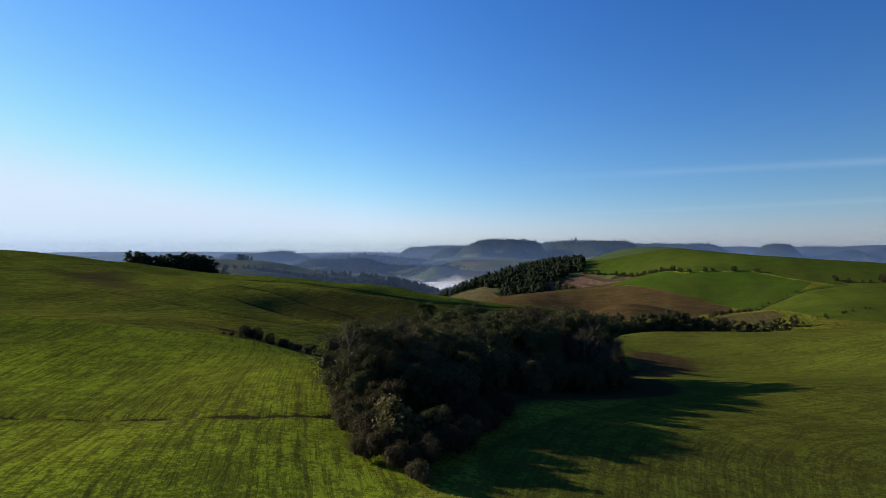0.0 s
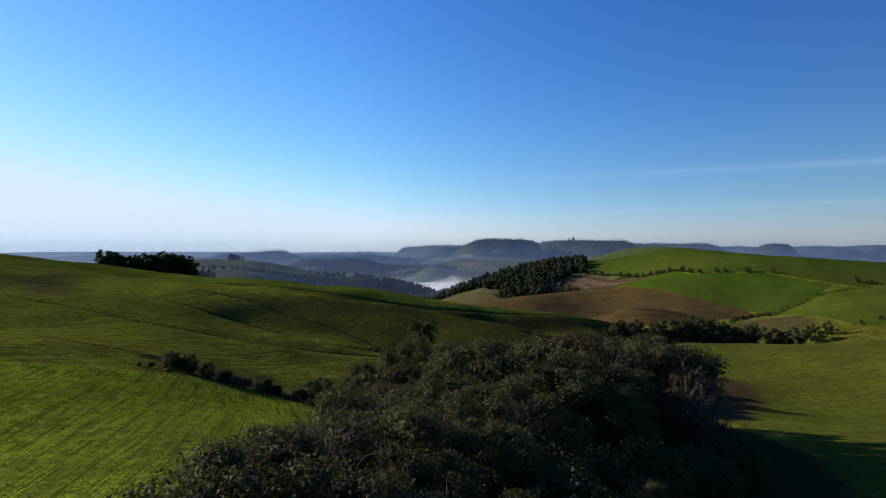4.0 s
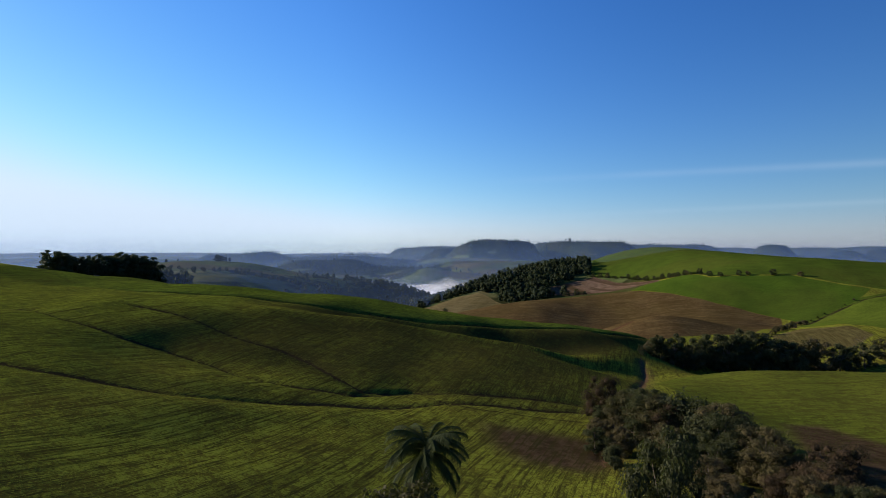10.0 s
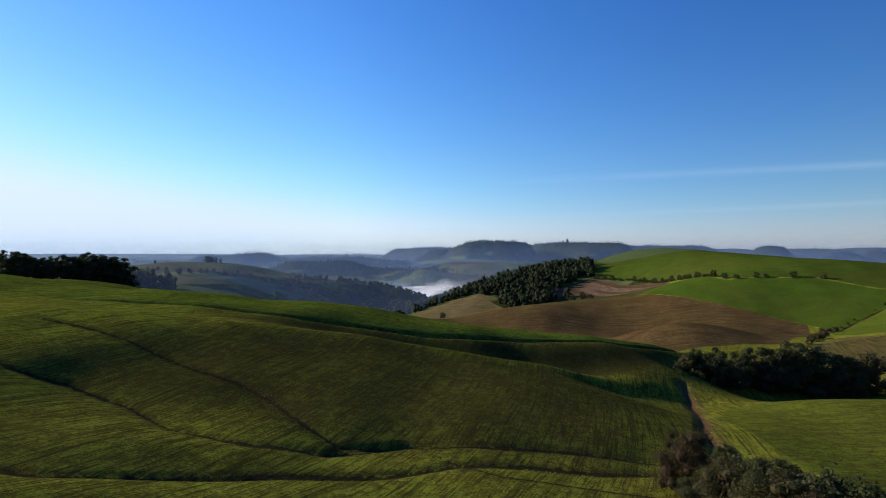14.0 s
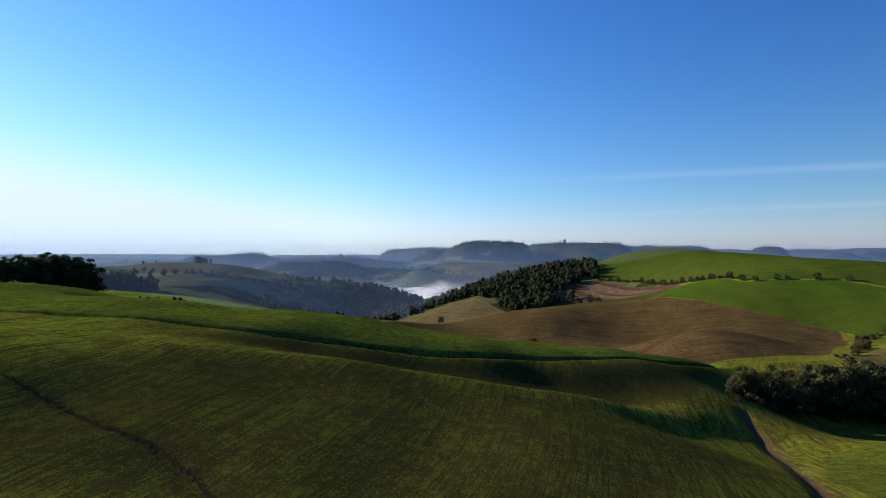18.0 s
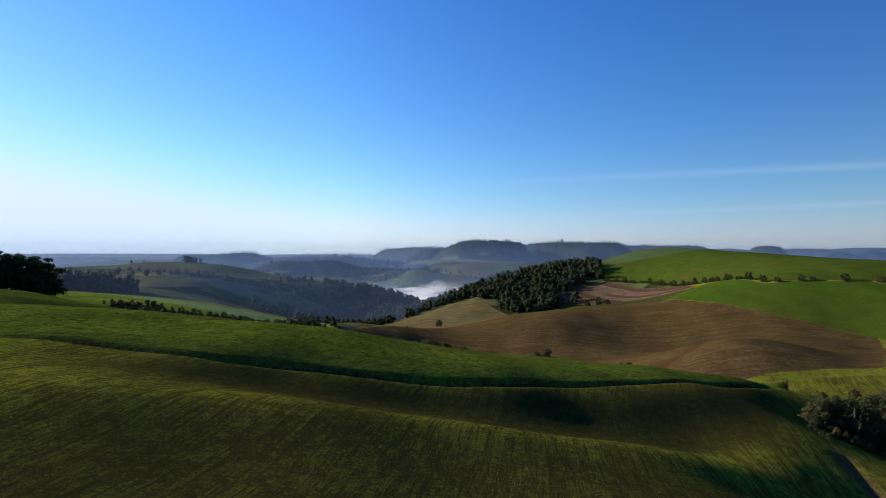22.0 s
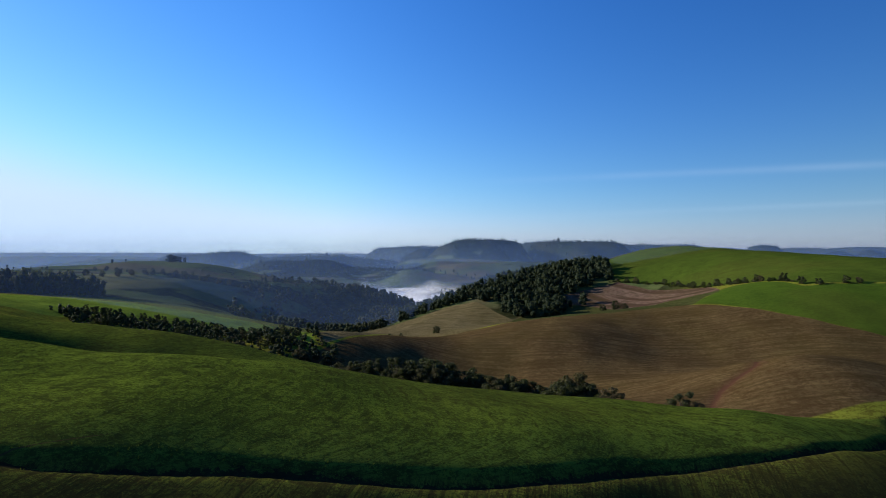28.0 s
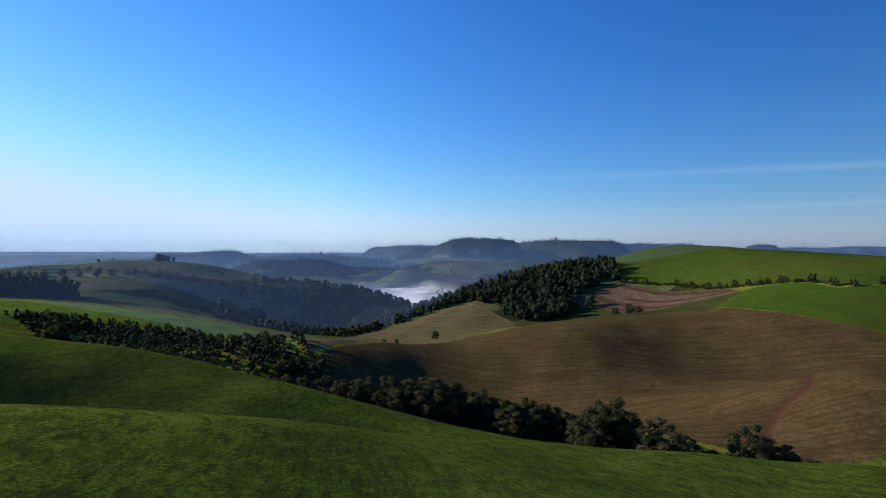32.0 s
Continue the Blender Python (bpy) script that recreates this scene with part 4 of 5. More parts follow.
def bare_tree(seed, tall, wide):
    """A leafless tree: trunk, forking branches and thin twigs."""
    rng = np.random.default_rng(seed)
    tree = new("bare_tree")
    verts, faces = [], []
    stem = [Vector((0, 0, -0.4)), Vector((0, 0, tall * 0.2)), Vector((rng.normal() * 0.2, rng.normal() * 0.2, tall * 0.55)), Vector((rng.normal() * 0.3, rng.normal() * 0.3, tall))]
    tube(verts, faces, stem, [0.1, 0.08, 0.05, 0.012], 6)
    mesh_object("trunk", verts, faces, BARK_PALE, tree, smooth=True)
    verts, faces = [], []
    for i in range(22):
        k = 0.2 + 0.75 * i / 22
        root = stem[1].lerp(stem[3], k)
        a = 2.4 * i
        reach = wide * 0.5 * (1.1 - 0.7 * k)
        end = root + Vector((math.cos(a) * reach, math.sin(a) * reach, reach * (0.9 + 0.5 * rng.random())))
        middle = root.lerp(end, 0.5) + Vector((math.cos(a), math.sin(a), 0)) * reach * 0.12
        tube(verts, faces, [root, middle, end], [0.03, 0.02, 0.007], 3)
        for j in range(14):
            q = root.lerp(end, 0.35 + 0.6 * rng.random())
            w = Vector(rng.normal(size=3)) * 0.55 + Vector((math.cos(a), math.sin(a), 0.9))
            tube(verts, faces, [q, q + w * reach * 0.35], [0.011, 0.004], 3)
    mesh_object("twig_spray", verts, faces, BARK_PALE, tree)
    return tree


def shrub(seed, tall, wide, leaves, leaf, leaf_mat, name="shrub"):
    rng = np.random.default_rng(seed)
    bush = new(name)
    lobes = []
    for i in range(5):
        a = 2.4 * i + rng.random()
        reach = wide * 0.27 * math.sqrt(i / 4)
        r = wide * (0.24 + 0.08 * rng.random())
        lobes.append(((reach * math.cos(a), reach * math.sin(a), tall * (0.36 + 0.2 * rng.random()) + (0.16 * tall if i == 0 else 0)), (r, r, tall * 0.4)))
    verts, faces = [], []
    for c, _ in lobes:
        tube(verts, faces, [Vector((c[0] * 0.2, c[1] * 0.2, -0.3)), Vector(c) * 0.6, Vector(c)], [0.07, 0.05, 0.02], 5)
    mesh_object("stems", verts, faces, BARK, bush)
    verts, faces = crown_geometry(rng, lobes, leaves, leaf)
    mesh_object("crown", verts, faces, leaf_mat, bush)
    return bush


def palm_tree(seed, tall):
    """A feather palm: ringed trunk and arching fronds with drooping leaflets."""
    rng = np.random.default_rng(seed)
    tree = new("palm_tree")
    verts, faces = [], []
    points = [Vector((0.12 * math.sin(k * 2.2), 0.08 * math.sin(k * 3), tall * 0.8 * k - 0.4)) for k in np.linspace(0, 1, 9)]
    tube(verts, faces, points, [0.3, 0.24, 0.21, 0.2, 0.2, 0.19, 0.18, 0.18, 0.2], 9)
    mesh_object("trunk", verts, faces, BARK_PALM, tree, smooth=True)
    frond_meshes = []
    for kind in range(4):
        verts, faces = [], []
        rise = (1.35, 0.75, 0.25, -0.35)[kind]
        length = 2.9
        spine = []
        q, way = Vector((0.1, 0, 0)), Vector((1, 0, rise)).normalized()
        for i in range(12):
            spine.append(q.copy())
            q = q + way * length / 11
            way = (way + Vector((0, 0, -0.16))).normalized()
        tube(verts, faces, spine, [0.045 * (1 - i / 13) for i in range(12)], 4)
        for i in range(46):
            k = 1.2 + i * 9.6 / 46
            a, f = int(k), k - int(k)
            root = spine[a].lerp(spine[a + 1], f)
            along = (spine[a + 1] - spine[a]).normalized()
            for s in (-1, 1):
                reach = 0.62 * (1 - 0.55 * abs(i / 46 - 0.4)) * (0.85 + 0.3 * rng.random())
                out = Vector((0, s, 0)) + along * 0.55 + Vector((0, 0, rng.normal() * 0.25 - 0.15))
                end = root + out.normalized() * reach + Vector((0, 0, -0.22 - 0.1 * rng.random()))
                half = along * 0.035
                start = len(verts)
                verts += [tuple(root - half), tuple(root + half), tuple(end)]
                faces.append((start, start + 1, start + 2))
        data = bpy.data.meshes.new("frond")
        data.from_pydata(verts, [], faces)
        data.materials.append(LEAF_PALM)
        frond_meshes.append(data)
    head = Vector(points[-1])
    for i in range(44):
        kind = min(3, i // 11)
        frond = new("frond", frond_meshes[kind])
        frond.parent = tree
        frond.matrix_basis = Matrix.Translation(head + Vector((0, 0, 0.25 - kind * 0.18))) @ pose(0, 0, 0, rng.normal() * 8, rng.normal() * 7, 137.5 * i + rng.normal() * 8)
    return tree


def park(ob):
    """Remove a pattern tree once its copies stand."""
    for o in (*ob.children_recursive, ob):
        bpy.data.objects.remove(o)


def plant(pattern, x, y, tall, group="", label="", turn=None, wide=1.0, sink=0.15):
    """A copy of a pattern tree (10 m tall as built) on the ground."""
    k = tall / 10
    spin = turn if turn is not None else rnd.random() * 360
    m = Matrix.Translation((x, y, ground_at(x, y) - sink)) @ pose(0, 0, 0, 0, 0, spin) @ Matrix.Diagonal((k * wide, k * wide, k, 1))
    tree = copy_thing(pattern, m)
    tagged(tree, label, "", group)
    return tree


rnd = random.Random(7)
P_NEAR = [tagged(broadleaf(11 + i, 10, (8.0, 9.5, 7.5, 10.0, 8.5)[i], 17000, 0.115, (LEAF_DARK, LEAF_OLIVE, LEAF_DARK, LEAF_RUST, LEAF_OLIVE)[i], lobe_count=(24, 30, 22, 32, 26)[i], base=0.1),
                 "dense dark evergreen tree in a hillside thicket", "tree") for i in range(5)]
P_SHRUB = [tagged(shrub(31 + i, 10, 11 + 2 * i, 3200, 0.27, (LEAF_DARK, LEAF_OLIVE, LEAF_LIGHT)[i]), "rounded leafy shrub at a field edge", "shrub") for i in range(3)]
P_MID = [tagged(broadleaf(51 + i, 10, (9.0, 10.0, 7.5, 9.0)[i], 4200, 0.24, (LEAF_DARK, LEAF_OLIVE, LEAF_DARK, LEAF_DARK)[i], name="hedge_tree", lobe_count=17, base=0.03), "dark green broadleaf tree", "tree") for i in range(4)]
P_GUM = [tagged(broadleaf(91 + i, 10, (6.4, 7.2, 5.8)[i], 2600, 0.3, LEAF_GUM, BARK, "gum_tree", 20, 0.1, 0.8), "tall dark gum tree in a hilltop grove", "gum tree") for i in range(3)]
P_BARE = [tagged(bare_tree(111 + i, 10, 6 + i), "leafless pale-twigged tree among evergreens", "bare tree") for i in range(2)]
P_RUST = tagged(shrub(125, 10, 10, 4200, 0.24, LEAF_RUST, "dry_bush"), "reddish-brown dry bush at the thicket's foot", "bush")
P_REED = tagged(shrub(121, 10, 9, 900, 0.5, LEAF_REED, "reed_clump"), "clump of straw-coloured dry reeds", "reeds")
patterns = [*P_NEAR, *P_SHRUB, *P_MID, *P_GUM, *P_BARE, P_RUST, P_REED]


def plant_to(pattern, x, y, top, group="", label="", wide=1.0):
    """A tree at (x, y) whose crown reaches the height top."""
    return plant(pattern, x, y, max(2.0, top - ground_at(x, y)), group, label, wide=wide)


def scatter(kinds, count, outline, low, high, group, label="", gap=3.0, seed=1, wide=1.0):
    """Trees strewn inside an outline, no two closer than the gap."""
    dice = random.Random(seed)
    for x, y in strewn(count, outline, gap, dice):
        plant(dice.choice(kinds), x, y, dice.uniform(low, high), group, label, wide=wide)


def strewn(count, outline, gap, dice):
    """Places inside an outline, no two closer than the gap."""
    set_at = []
    x0, x1 = min(a for a, _ in outline), max(a for a, _ in outline)
    y0, y1 = min(b for _, b in outline), max(b for _, b in outline)
    for _ in range(count * 40):
        if len(set_at) == count:
            break
        x, y = dice.uniform(x0, x1), dice.uniform(y0, y1)
        if inside_distance(np.array([x]), np.array([y]), outline)[0] > 0 and all((x - a) ** 2 + (y - b) ** 2 > gap * gap for a, b in set_at):
            set_at.append((x, y))
    return set_at


def row_of(kinds, line, spacing, low, high, group, label="", spread=2.0, seed=1, wide=1.0, tops=False):
    """Trees along a line, unevenly spaced; with tops, low and high are the heights that the crowns reach."""
    dice = random.Random(seed)
    for (ax, ay), (bx, by) in zip(line, line[1:]):
        length = math.hypot(bx - ax, by - ay)
        k = dice.random() * spacing
        while k < length:
            f = k / length
            x, y = ax + (bx - ax) * f + dice.uniform(-spread, spread), ay + (by - ay) * f + dice.uniform(-spread, spread)
            (plant_to if tops else plant)(dice.choice(kinds), x, y, dice.uniform(low, high), group, label, wide=wide)
            k += spacing * dice.uniform(0.5, 1.5)


def wood(name, label, spots, leaf_mat, leaves=70, leaf=1.0, seed=1, slim=1.0, lobe_count=5):
    """A far wood as one joined mesh: spots of (x, y, height); every tree has a trunk and a lobed, leafy crown."""
    rng = np.random.default_rng(seed)
    verts, faces = [], []
    zs = height(np.array([s[0] for s in spots]), np.array([s[1] for s in spots]))
    for (x, y, tall), z in zip(spots, zs):
        lobes = []
        for i in range(lobe_count):
            a = 2.4 * i + rng.random() * 2
            reach = tall * 0.2 * slim * (0.4 + rng.random())
            r = tall * (0.17 + 0.1 * rng.random())
            level = 0.14 + 0.66 * i / (lobe_count - 1)
            lobes.append(((x + reach * math.cos(a), y + reach * math.sin(a), z + tall * level), (r * slim, r * slim, r * 1.1)))
        v, f = crown_geometry(rng, lobes, leaves, leaf * tall / 12, 0.68)
        start = len(verts)
        verts += v
        faces += [tuple(k + start for k in face) for face in f]
        tube(verts, faces, [Vector((x, y, z - 0.5)), Vector((x, y, z + tall * 0.5))], [tall * 0.025, tall * 0.01], 4)
    return tagged(mesh_object(name, verts, faces, leaf_mat), label, "woodland", kind="stuff")


def strewn_wood(name, label, outline, count, gap, low, high, leaf_mat=None, seed=1, leaves=70, slim=1.0, leaf=1.0):
    dice = random.Random(seed)
    spots = [(x, y, dice.uniform(low, high)) for x, y in strewn(count, outline, gap, dice)]
    return wood(name, label, spots, leaf_mat or LEAF_DARK, leaves, leaf, seed, slim)


# the thicket below the start
THICKET_TREES = [(2, 99, 51, 1.15), (16.5, 115, 49.6, 1.05), (28.5, 118, 48.8, 1.02), (16, 149, 44.5, 0.5), (10, 106, 49.6, 1.1), (25, 112, 49.4, 1), (-4, 101, 48.2, 1.05), (-8.5, 61, 52.9, 1.05), (-6, 66, 52.4, 1.1), (-9, 68, 51.8, 1.0), (-4, 62, 51.6, 1.0), (-6.5, 57, 51.2, 0.9), (-1, 66, 50.6, 1.0), (1.5, 73, 50.6, 1.0), (8, 90, 50.2, 1.0), (12, 99, 50, 1.0), (-3, 73, 51.2, 1.1), (-1, 80, 50.4, 1.0), (-1, 90, 49.6, 1.0), (8, 82, 48.4, 0.9), (14, 89, 48.2, 0.9), (-8, 80, 48.8, 1), (3, 84, 50.2, 1.1), (-6, 133, 46, 0.8), (2, 125, 46.8, 1), (-12, 128, 43.5, 0.9), (13, 128, 46.6, 1), (-8, 112, 44, 0.8), (27, 130, 46.8, 1)]
UNDERSTOREY = [(-9, 73, 49.2, 1), (-2, 77, 47.7, 1), (10, 92, 49.5, 0.9), (1, 98, 47.2, 1), (17, 99, 48.2, 1), (22, 105, 46.8, 0.9), (27, 113, 46, 1), (26, 119, 45.3, 1), (4, 115, 43.8, 1), (22, 133, 41.8, 1), (33, 137, 41.4, 1), (-6, 117, 41.3, 0.9), (3, 68, 48.6, 1), (2, 62, 48.6, 1), (-2.5, 56, 49.6, 1), (-6.5, 58, 49.4, 0.8), (-5, 52, 48.8, 1), (-7.8, 55, 49, 0.9), (1.5, 56, 48, 1), (11, 75, 46.4, 1), (-0.5, 49, 47.4, 1), (-3, 48, 47.2, 1), (16, 94, 46.3, 0.9), (19, 101, 46.2, 0.9), (-6, 82, 47.8, 1), (5, 92, 47.2, 1), (12, 98, 45.8, 1), (20, 106, 45.3, 1), (-2, 106, 44.8, 1), (10, 116, 43.8, 1), (-6, 110, 42.3, 1), (22, 125, 43.8, 1), (31, 127, 42.3, 0.8), (29, 125, 44.3, 1), (-1.5, 134, 41.8, 0.8), (-11, 125, 38.3, 1), (-2, 120, 42.7, 1), (-7, 110, 41.7, 0.9), (-9, 119, 39.3, 0.9), (-13, 125, 37.8, 0.9), (6, 72, 44.3, 0.9), (-10, 131, 40.4, 0.9), (-12, 121, 39.3, 0.9), (-14, 134, 40.8, 0.9), (-9, 139, 41.2, 0.9), (9, 140, 40.3, 0.9), (15, 138, 41.8, 1), (21, 143, 41.2, 1), (0, 144, 39.4, 0.8), (10, 74, 43.9, 0.8), (16, 84, 43.8, 0.8), (21, 102, 42.8, 0.8), (-10, 74, 46.7, 0.9), (-11, 71, 48.2, 0.8), (-12, 77, 45.4, 0.8), (-7, 84, 45.3, 0.8), (-6.5, 91, 43.9, 0.8), (5, 66, 42.3, 0.8), (8, 131, 41.8, 1)]
for x, y, top, wide in THICKET_TREES + UNDERSTOREY:
    plant_to(rnd.choice(P_NEAR), x, y, top, "thicket trees", wide=wide)
scatter([P_SHRUB[0], P_SHRUB[1], P_SHRUB[1]], 95, [(-6, 56), (-11, 75), (-10.5, 100), (-14, 126), (-4, 142), (28, 148), (34, 134), (34, 112), (30, 100), (20, 82), (6, 60)], 2.5, 6, "thicket undergrowth", "", 2.2, 3)
for x, y, top in [(14, 104, 47.5), (19, 109, 47.8), (23, 112, 47), (27, 107, 46.5), (31, 110, 43), (33, 119, 43), (24, 100, 46), (10, 96, 47.5), (5, 101, 47), (0, 108, 46), (-8, 104, 44.5), (-10, 112, 43), (-6, 98, 45.5), (-5, 86, 49), (4, 78, 50), (-9, 57, 52), (-6, 64, 52.6), (-10, 63, 52), (27, 103, 44.5), (30, 106, 43.5)]:
    plant_to(rnd.choice(P_BARE), x, y, top, "bare trees of the thicket", wide=1.0)
for x, y, tall in [(-7.5, 50, 3.2), (-6, 47.5, 3.0), (-8.6, 53, 3.0), (-4.4, 44.5, 2.8), (-3, 42.5, 2.4), (-6, 44.5, 2.0), (-1.2, 44, 2.6), (0.6, 46.5, 2.6), (2.2, 49.5, 2.6), (-1.6, 40.5, 1.8), (4, 53, 2.6), (-9.6, 57, 2.6), (6, 58, 2.4)]:
    plant(P_RUST, x, y, tall, "dry bushes of the thicket", wide=1.1)
for x, y, tall in [(-4, 46.5, 4.2), (-3, 46, 3.6), (-4.6, 48, 4.0)]:
    plant(P_REED, x, y, tall, "", "dry straw-coloured scrub at the thicket's edge")
palm = tagged(palm_tree(5, (47.3 - ground_at(-4, 137)) / 0.8), "tall feather palm with drooping fronds above scrub", "palm tree")
palm.matrix_basis = Matrix.Translation((-4, 137, ground_at(-4, 137)))
# scrub hedge behind the left field
row_of(P_SHRUB[:2], [(-49, 144), (-41, 146), (-34, 147), (-25, 145.5), (-17, 140), (-12, 134)], 1.9, 1.2, 2.8, "scrub hedge", "dark scrub bush in a hedge behind the crop", 2.2, 11, 1.15)
row_of([P_REED], [(-54, 140), (-49, 142), (-41, 143.5), (-34, 144.5), (-25, 143), (-17, 137), (-13, 131)], 1.8, 0.6, 1.3, "dry grass clumps", "reddish-brown dry grass clump beside a hedge", 2.4, 12, 1.5)
for x, y, tall in [(-49, 146, 3.2), (-46, 146, 3.4), (-43, 147, 2.8), (-33, 148, 2.8), (-24, 146, 4.2), (-22, 144.5, 5.0), (-17, 141.5, 5.4), (-14, 137, 5.4)]:
    plant(rnd.choice(P_NEAR), x, y, tall, "scrub hedge", "taller dark bush in a hedge behind the crop", wide=1.1)
# trees down the gully
scatter(P_NEAR, 30, [(18, 148), (40, 151), (50, 170), (50, 184), (46, 207), (41, 223), (31, 223), (25, 208), (33, 186), (32, 165)], 4, 7, "gully trees", "evergreen tree along a washed-out gully", 3.2, 14)
scatter([P_SHRUB[0], P_SHRUB[1], P_SHRUB[0]], 40, [(14, 148), (40, 150), (54, 168), (54, 190), (50, 215), (40, 230), (28, 224), (23, 206), (29, 186), (27, 165)], 1.5, 3.5, "gully undergrowth", "low scrub along a washed-out gully", 2.4, 15)
row_of([*P_NEAR[:3], P_NEAR[3], P_SHRUB[0]], [(36, 150), (46, 163), (48, 180), (45, 197), (41, 212), (37, 226)], 2.4, 29, 34, "gully trees", "evergreen tree along a washed-out gully", 3.5, 13, tops=True)
for x, y, top in [(34, 228, 32.7), (38, 222, 30), (41, 231, 29), (33, 219, 28), (45, 238, 27)]:
    plant_to(rnd.choice(P_NEAR), x, y, top, "gully trees", "evergreen tree along a washed-out gully", 0.8)
for x, y in [(100, 366), (103, 362), (107, 370), (98, 360), (104, 373), (111, 374), (96, 364)]:
    plant(P_REED, x, y, 2.6, "", "clump of dry reeds beside the eroded gully")
# hedgerow beyond the right field
row_of(P_MID, [(84, 352), (100, 374), (140, 388), (175, 388)], 3.4, 13, 21, "hedgerow trees", "dark tree in a dense valley hedgerow", 3.5, 17, tops=True)
row_of([*P_MID, P_BARE[0]], [(175, 388), (210, 395), (260, 420), (330, 450)], 6.5, 10, 17, "hedgerow trees", "dark tree in a valley hedgerow", 3.5, 18, tops=True)
# gully wood under the ploughed slope
GULLY_WOOD = [(-35, 532, 11.8), (-27, 530, 12.9), (-17, 526, 14.4), (-10, 524, 13.6), (-3, 522, 14.4), (3, 520, 12.8), (13, 518, 10.8), (17, 514, 8.4), (21, 512, 9.5), (26, 509, 9.5), (31, 506, 9.5), (36, 503, 8.4), (40, 500, 6.9), (46, 494, 11.8), (48, 492, 14.0), (52, 488, 11.1), (56, 481, 9.5), (58, 478, 11.6), (64, 474, 8.1), (80, 474, 11.2), (83, 474, 8.1), (88, 472, 6.1), (89, 470, 6.3), (94, 466, 3.9)]
for x, y, top in GULLY_WOOD:
    plant_to(rnd.choice(P_MID), x, y, top, "gully wood", "dark tree in a gully under the ploughed slope", 1.05)
    if x < 50:
        for _ in range(3):
            plant_to(rnd.choice(P_MID), x + rnd.uniform(-5, 5), y + rnd.uniform(-9, 7), top - rnd.uniform(1, 4), "gully wood", "dark tree in a gully under the ploughed slope", 1.15)
row_of([P_MID[0], P_SHRUB[0], P_SHRUB[1]], [(x, y) for x, y, _ in GULLY_WOOD], 3.6, 2.2, 4.5, "gully wood", "low dark bush in a gully under the ploughed slope", 3.0, 20)
# gum grove on the left crest
for x, y, top in [(-280, 532, 61.5), (-275, 537, 60.5), (-271, 531, 58), (-266, 541, 55), (-261, 546, 57.5), (-258, 541, 54.5), (-253, 554, 58.5), (-249, 548, 54.5), (-246, 560, 58.8), (-242, 555, 55), (-240, 566, 58.5), (-236, 571, 57.5),
                  (-237, 562, 56), (-232, 576, 56), (-229, 580, 52.5), (-274, 545, 57), (-262, 556, 56.5), (-250, 566, 56.5)]:
    plant_to(rnd.choice(P_GUM), x, y, top + rnd.uniform(-1, 1), "hilltop gum grove", wide=1.2)
# bushes in and round the ploughed field
for x, y, tall in [(159, 767, 8), (150, 772, 6), (168, 775, 5), (172, 780, 5.5), (11, 808, 7), (-20, 800, 4), (-30, 795, 5)]:
    plant(rnd.choice(P_MID), x, y, tall, "field edge trees", "single dark tree on a field edge")
# side valley
VALLEY_FLOOR = [(-250, 705), (-232, 672), (-195, 640), (-120, 602), (-70, 592), (-44, 604), (-52, 640), (-75, 688), (-110, 708), (-150, 726), (-200, 730), (-245, 725)]
strewn_wood("valley_scrub", "low grey-brown scrub filling a shaded side valley", VALLEY_FLOOR, 260, 4.0, 2.0, 4.5, LEAF_OLIVE, seed=28, slim=1.5, leaves=60)
strewn_wood("valley_thicket", "dark bushes of mixed height in a shaded side valley", VALLEY_FLOOR, 170, 5.2, 2.5, 7.5, LEAF_WOOD, seed=30, slim=1.25, leaves=80)
scatter(P_MID, 26, VALLEY_FLOOR, 5, 8.5, "valley trees", "dark tree in the shaded side valley", 7, 29)
HANGER = [(-262, 700), (-225, 722), (-196, 742), (-160, 756), (-105, 702), (-78, 655), (-60, 640), (-75, 625), (-110, 680), (-200, 700), (-240, 690)]
strewn_wood("hanging_wood", "dense dark wood on the slope under a lit meadow", HANGER, 210, 4.6, 2.5, 6, LEAF_WOOD, seed=54, slim=1.15, leaves=150, leaf=0.6)
scatter(P_MID, 26, HANGER, 4, 7, "valley trees", "dark tree in the shaded side valley", 8, 55)
plant_to(P_MID[2], -198, 647, 25, "valley trees", "tall leaning tree above the side valley", 0.8)
# bushes where the ditch, the ploughed slope and the pastures meet, and on the boundary of the far green field
row_of([P_SHRUB[1], P_SHRUB[1], P_MID[1]], [(203, 477), (222, 486), (246, 512), (279, 561), (300, 573)], 6.0, 2, 4.6, "ditch scrub", "grey-brown scrub beside a field ditch", 3.0, 27, 1.2)
row_of(P_SHRUB, [(300, 577), (334, 593), (368, 608)], 11, 1.0, 2.0, "ditch scrub", "low bush on a ditch bank", 1.0, 26)
for x, y, tall in [(416, 627, 6.5), (424, 618, 5.5), (436, 614, 3), (443, 612, 3.2), (455, 611, 11), (462, 611, 6)]:
    plant(rnd.choice(P_MID), x, y, tall, "field edge trees", "single dark tree on a field edge")
strewn_wood("horizon_grove", "dark grove on the crest of a far green hill", [(1085, 1600), (1300, 1590), (1300, 1660), (1120, 1680)], 40, 12, 17, 25, seed=39)
for line in ([(-408, 1048), (-369, 1089), (-343, 1165), (-310, 1179)], [(-307, 1128), (-253, 1176), (-240, 1183)], [(-608, 1413), (-520, 1440), (-430, 1480)]):
    row_of(P_MID, line, 15, 5, 9, "valley ridge trees", "dark tree in a hedge on a valley ridge", 4.0, 48)
